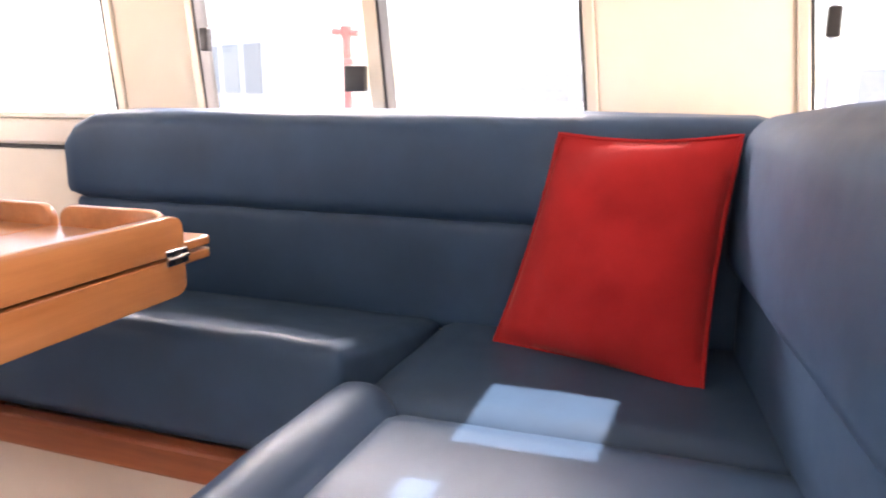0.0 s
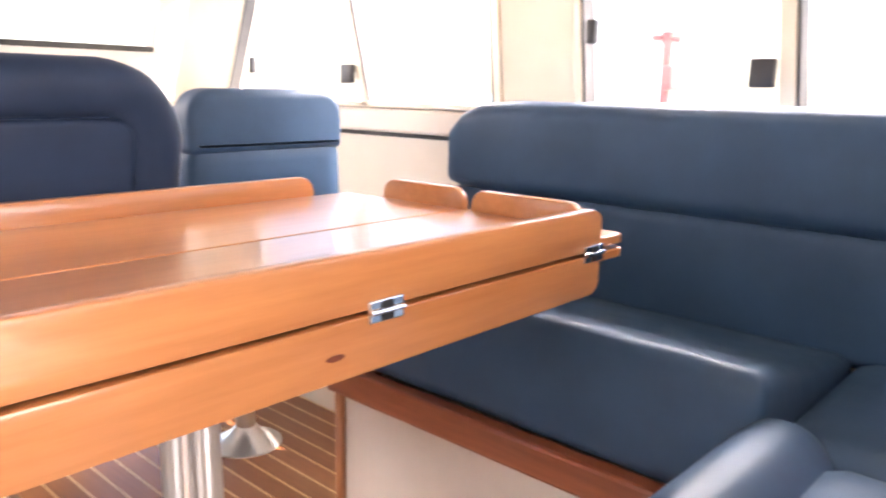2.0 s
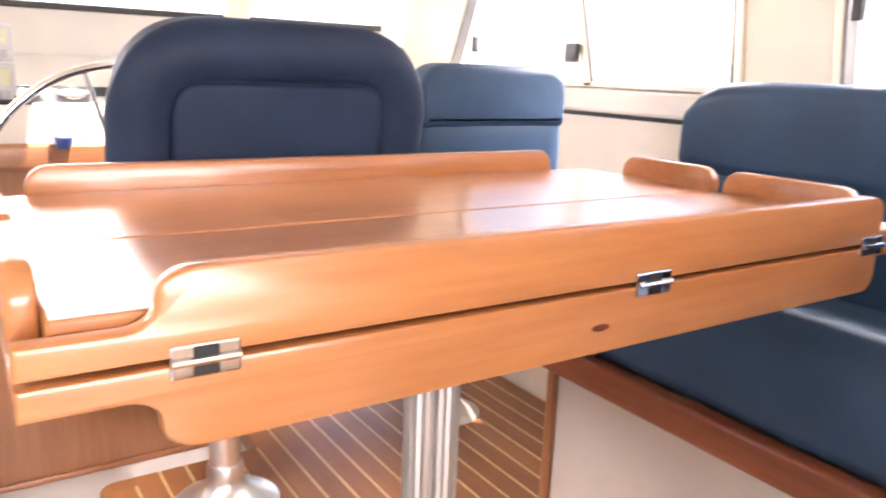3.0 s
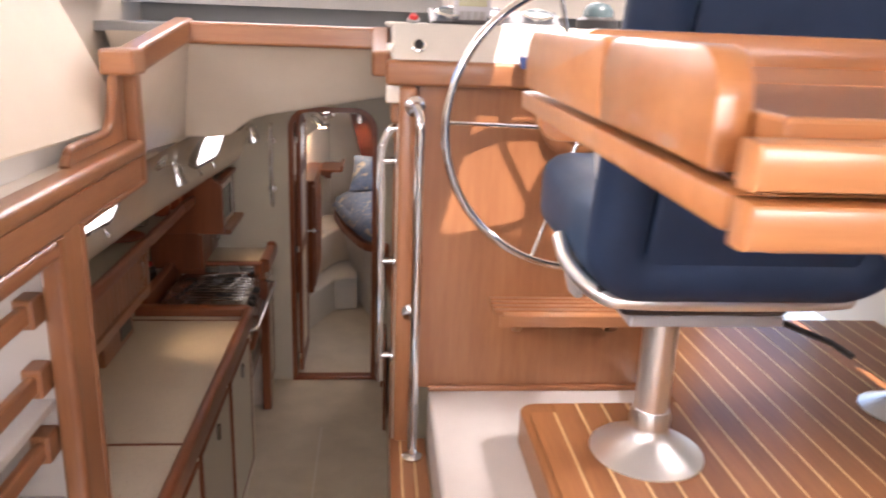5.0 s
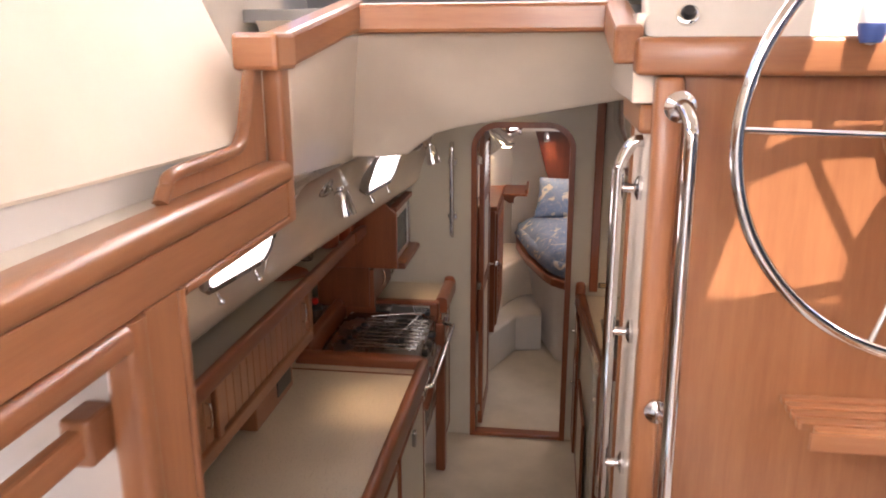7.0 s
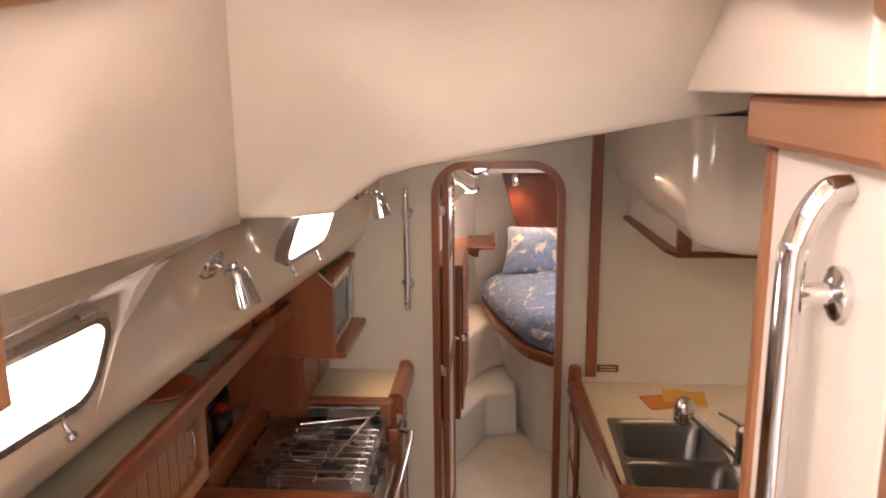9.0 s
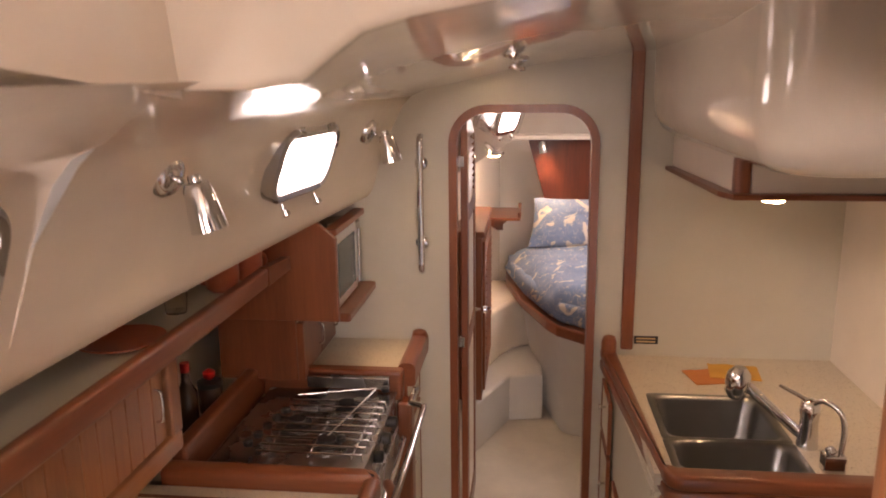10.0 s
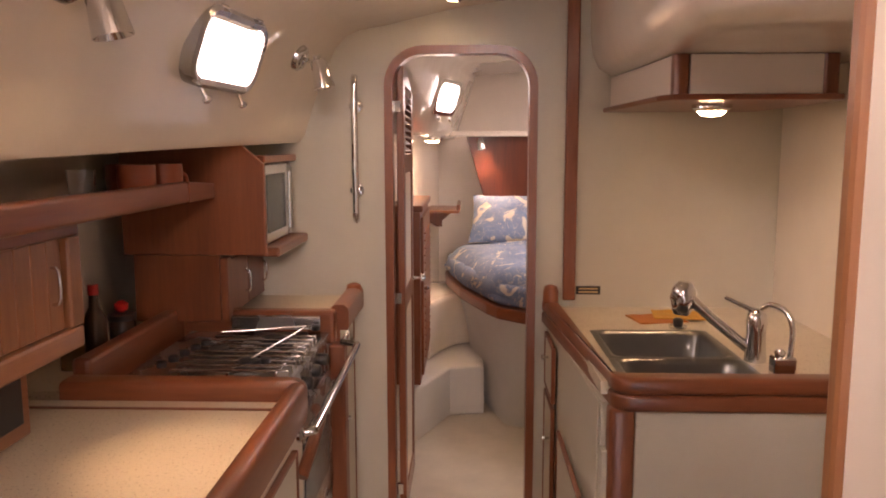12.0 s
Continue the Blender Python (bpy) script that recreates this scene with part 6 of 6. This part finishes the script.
part("mattress", prism(MATT, "z", 0.673, 0.80, 0.04, 4), BED, b, "blue patterned cover", 60)


def duvet():
    bm = bmesh.new()
    n, m = 34, 40
    rows = []
    for j in range(m + 1):
        y = 5.64 + 1.38 * j / m
        lo = 0.38 - 0.46 * min(1.0, max(0.0, (y - 5.62) / 0.42)) - 0.27 * min(0.95, max(0.0, y - 6.04))
        row = []
        for i in range(n + 1):
            u = i / n
            x = lo - 0.01 + (1.1 - lo) * u
            drop = max(0.0, 1 - u * 9) ** 2 * 0.13 + max(0.0, 1 - (y - 5.66) * 8) ** 2 * 0.13
            z = 0.86 + 0.05 * math.sin(math.pi * min(1, u * 1.2)) - drop + 0.022 * noise.noise(Vector((x * 5, y * 5, 0))) + 0.01 * noise.noise(Vector((x * 14, y * 14, 3)))
            row.append(bm.verts.new((x, y, z)))
        rows.append(row)
    for a, c in zip(rows, rows[1:]):
        for i in range(n):
            bm.faces.new((a[i], a[i + 1], c[i + 1], c[i]))
    ob = tagged(part("duvet", bm, BED, smooth=80), "blue duvet printed with pale boats and shells on the berth", "duvet")
    sol = ob.modifiers.new("thickness", "SOLIDIFY")
    sol.thickness = 0.05
    return ob


duvet()
tagged(stuffed_square([(-0.19, 6.93, 0.90), (0.38, 6.90, 0.90), (0.40, 7.16, 1.20), (-0.15, 7.18, 1.20)], 0.17, BED, "bed_pillow", None, "", 3), "blue printed pillow against the headboard", "pillow")
tagged(stuffed_square([(0.42, 6.92, 0.90), (0.98, 6.92, 0.90), (0.98, 7.17, 1.20), (0.42, 7.17, 1.20)], 0.17, BED, "bed_pillow", None, "", 5), "blue printed pillow against the headboard", "pillow")


def cabin_spot(x, y, z, power, tx, ty, tz):
    t = thing("berth_lamp", x, y, z, "small chrome berth spotlight, lit", "lamp")
    part("mount", lathe([(0.025, 0), (0.025, 0.012), (0.01, 0.02)], (x, y, z), (0, -1, 0), 16), CHROME, t, smooth=True)
    d = (Vector((tx, ty, tz)) - Vector((x, y - 0.05, z))).normalized()
    part("shade", lathe([(0.012, -0.03), (0.026, 0.0), (0.03, 0.05), (0.027, 0.05), (0.018, 0.03)], (x, y - 0.05, z), d, 16), CHROME, t, smooth=True)
    part("bulb", lathe([(0.022, 0.042), (0.022, 0.046)], (x, y - 0.05, z), d, 12), LIT, t, "glowing bulb")
    spot_lamp("berth_light", Vector((x, y - 0.05, z)) + d * 0.055, Vector((tx, ty, tz)), power, 100)


cabin_spot(-0.10, 7.22, 1.56, 3.5, 0.0, 7.15, 1.0)
l = thing("cabin_ceiling_lamp", -0.44, 6.4, 1.58, "small round ceiling lamp under the side deck, lit", "lamp")
part("rim", lathe([(0.06, 0), (0.06, -0.015), (0.05, -0.02)], (-0.40, 6.45, 1.584)), CHROME, l, smooth=True)
part("lens", lathe([(0.048, -0.018), (0.03, -0.03), (0.001, -0.033)], (-0.40, 6.45, 1.584)), LIT, l, "glowing lens", True)
spot_lamp("cabin_light", (-0.40, 6.45, 1.54), (-0.35, 6.5, 0), 2.2, 140, 0.04)
# added fill lamp below the closed deckhead, to brighten the berth
window_light("fore_cabin_fill", 0.5, 6.3, 2.03, 0.5, 6.4, 0, 0.5, 0.5, 2.4)
P2 = thing("cabin_portlight", -0.40, 6.2, 1.78, "chrome-framed portlight in the fore cabin, bright", "portlight")
bm = bmesh.new()
cc, al, nn = Vector((-0.315, 6.2, 1.80)), Vector((0.30, 0.95, 0)).normalized(), Vector((0.9, -0.284, -0.3)).normalized()
uu = nn.cross(al)
uu = uu if uu.z > 0 else -uu
loops = [[bm.verts.new(cc + al * u + uu * v + nn * o) for u, v in rounded(-a / 2, a / 2, -h / 2, h / 2, q, 5)] for a, h, q, o in ((0.36, 0.2, 0.06, -0.03), (0.36, 0.2, 0.06, 0.02), (0.31, 0.155, 0.05, 0.02), (0.31, 0.155, 0.05, 0.0))]
for a, c in zip(loops, loops[1:]):
    for i in range(len(a)):
        bm.faces.new((a[i], a[(i + 1) % len(a)], c[(i + 1) % len(a)], c[i]))
bmesh.ops.recalc_face_normals(bm, faces=bm.faces[:])
part("frame", bm, CHROME, P2, smooth=50)
bm = bmesh.new()
bm.faces.new([bm.verts.new(cc + al * u + uu * v + nn * 0.006) for u, v in rounded(-0.155, 0.155, -0.078, 0.078, 0.05, 5)])
part("pane", bm, DAYLIGHT, P2, "bright daylit glass")
for s in (-0.1, 0.1):
    part("dog", lathe([(0.006, 0), (0.014, 0.02), (0.005, 0.035)], cc + al * s - uu * 0.1 + nn * 0.015, nn - uu, 10), CHROME, P2, "chrome screw dog", True)

# ---- outside the windows ----
def far_boat(x, y, length, heading, h, label):
    t = thing("moored_boat", x, y, -0.9, label, "boat", "moored boats")
    m = pose(x, y, 0, 0, 0, heading)
    half, beam = length / 2, length * 0.15
    bm = bmesh.new()
    rows = []
    for k in range(9):
        u = -1 + 2 * k / 8
        w = beam * (1 - max(0, u) ** 2.2)
        rows.append([bm.verts.new((u * half, s * w * q, z)) for s, q, z in ((-1, 0.6, -0.95), (-1, 1, h * 0.5), (1, 1, h * 0.5), (1, 0.6, -0.95))])
    for a, b2 in zip(rows, rows[1:]):
        for i in range(4):
            bm.faces.new((a[i], a[(i + 1) % 4], b2[(i + 1) % 4], b2[i]))
    bm.faces.new(rows[0])
    bm.faces.new(rows[-1][::-1])
    bmesh.ops.recalc_face_normals(bm, faces=bm.faces[:])
    part("hull", move(bm, m), OUT_WHITE, t, smooth=40)
    part("cabin", move(prism([(-half * 0.55, h * 0.5), (half * 0.4, h * 0.5), (half * 0.2, h * 1.15), (-half * 0.5, h * 1.15)], "y", -beam * 0.7, beam * 0.7, 0.08), m), OUT_WHITE, t)
    for k in range(3):
        u = -half * 0.42 + k * half * 0.24
        part("window", move(box(u, u + half * 0.19, -beam * 0.715, beam * 0.715, h * 0.68, h * 1.0, 0.05), m), HAZED_PANE, t, "dark cabin window, paled for the outdoor glare")
    return t


far_boat(17.0, 10.5, 9.0, 62, 3.6, "white motor cruiser with dark windows moored outside")
far_boat(27.0, 5.0, 10.0, 75, 3.0, "white sailing yacht moored outside")
far_boat(24.0, -5.0, 9.0, 80, 3.0, "white sailing yacht moored outside")
far_boat(30.0, 17.0, 11.0, 50, 3.2, "white motor yacht moored outside")
for x, y in ((25.0, 4.0), (23.5, -3.0), (30.0, 15.5), (27.0, 0.5)):
    t = thing("mast", x, y, 2.0, "thin pale mast of a moored yacht", "mast", "masts")
    part("pole", tube([(x, y, -0.9), (x, y, 14)], 0.08, 8), PALE_GREY, t)
t = thing("red_pillar_crane", 15.0, 6.98, -0.4, "short red pillar crane standing on the quay", "crane")
part("post", lathe([(0.22, 0), (0.22, 0.1), (0.15, 0.15), (0.09, 0.2), (0.09, 4.0), (0.12, 4.05), (0.12, 4.25)], (15.0, 6.98, -0.4), (0, 0, 1), 16), OUT_RED, t, smooth=True)
part("winch", box(14.8, 15.2, 6.75, 7.0, 2.7, 3.2, 0.05), OUT_RED, t)
part("jib", tube([(15.0, 7.3, 3.75), (15.0, 6.7, 3.7)], 0.07, 8), OUT_RED, t)
structure("quay", box(14, 200, -80, 80, -0.9, -0.4, 0.02), DASH, "pale concrete quay beyond the water", "quay")
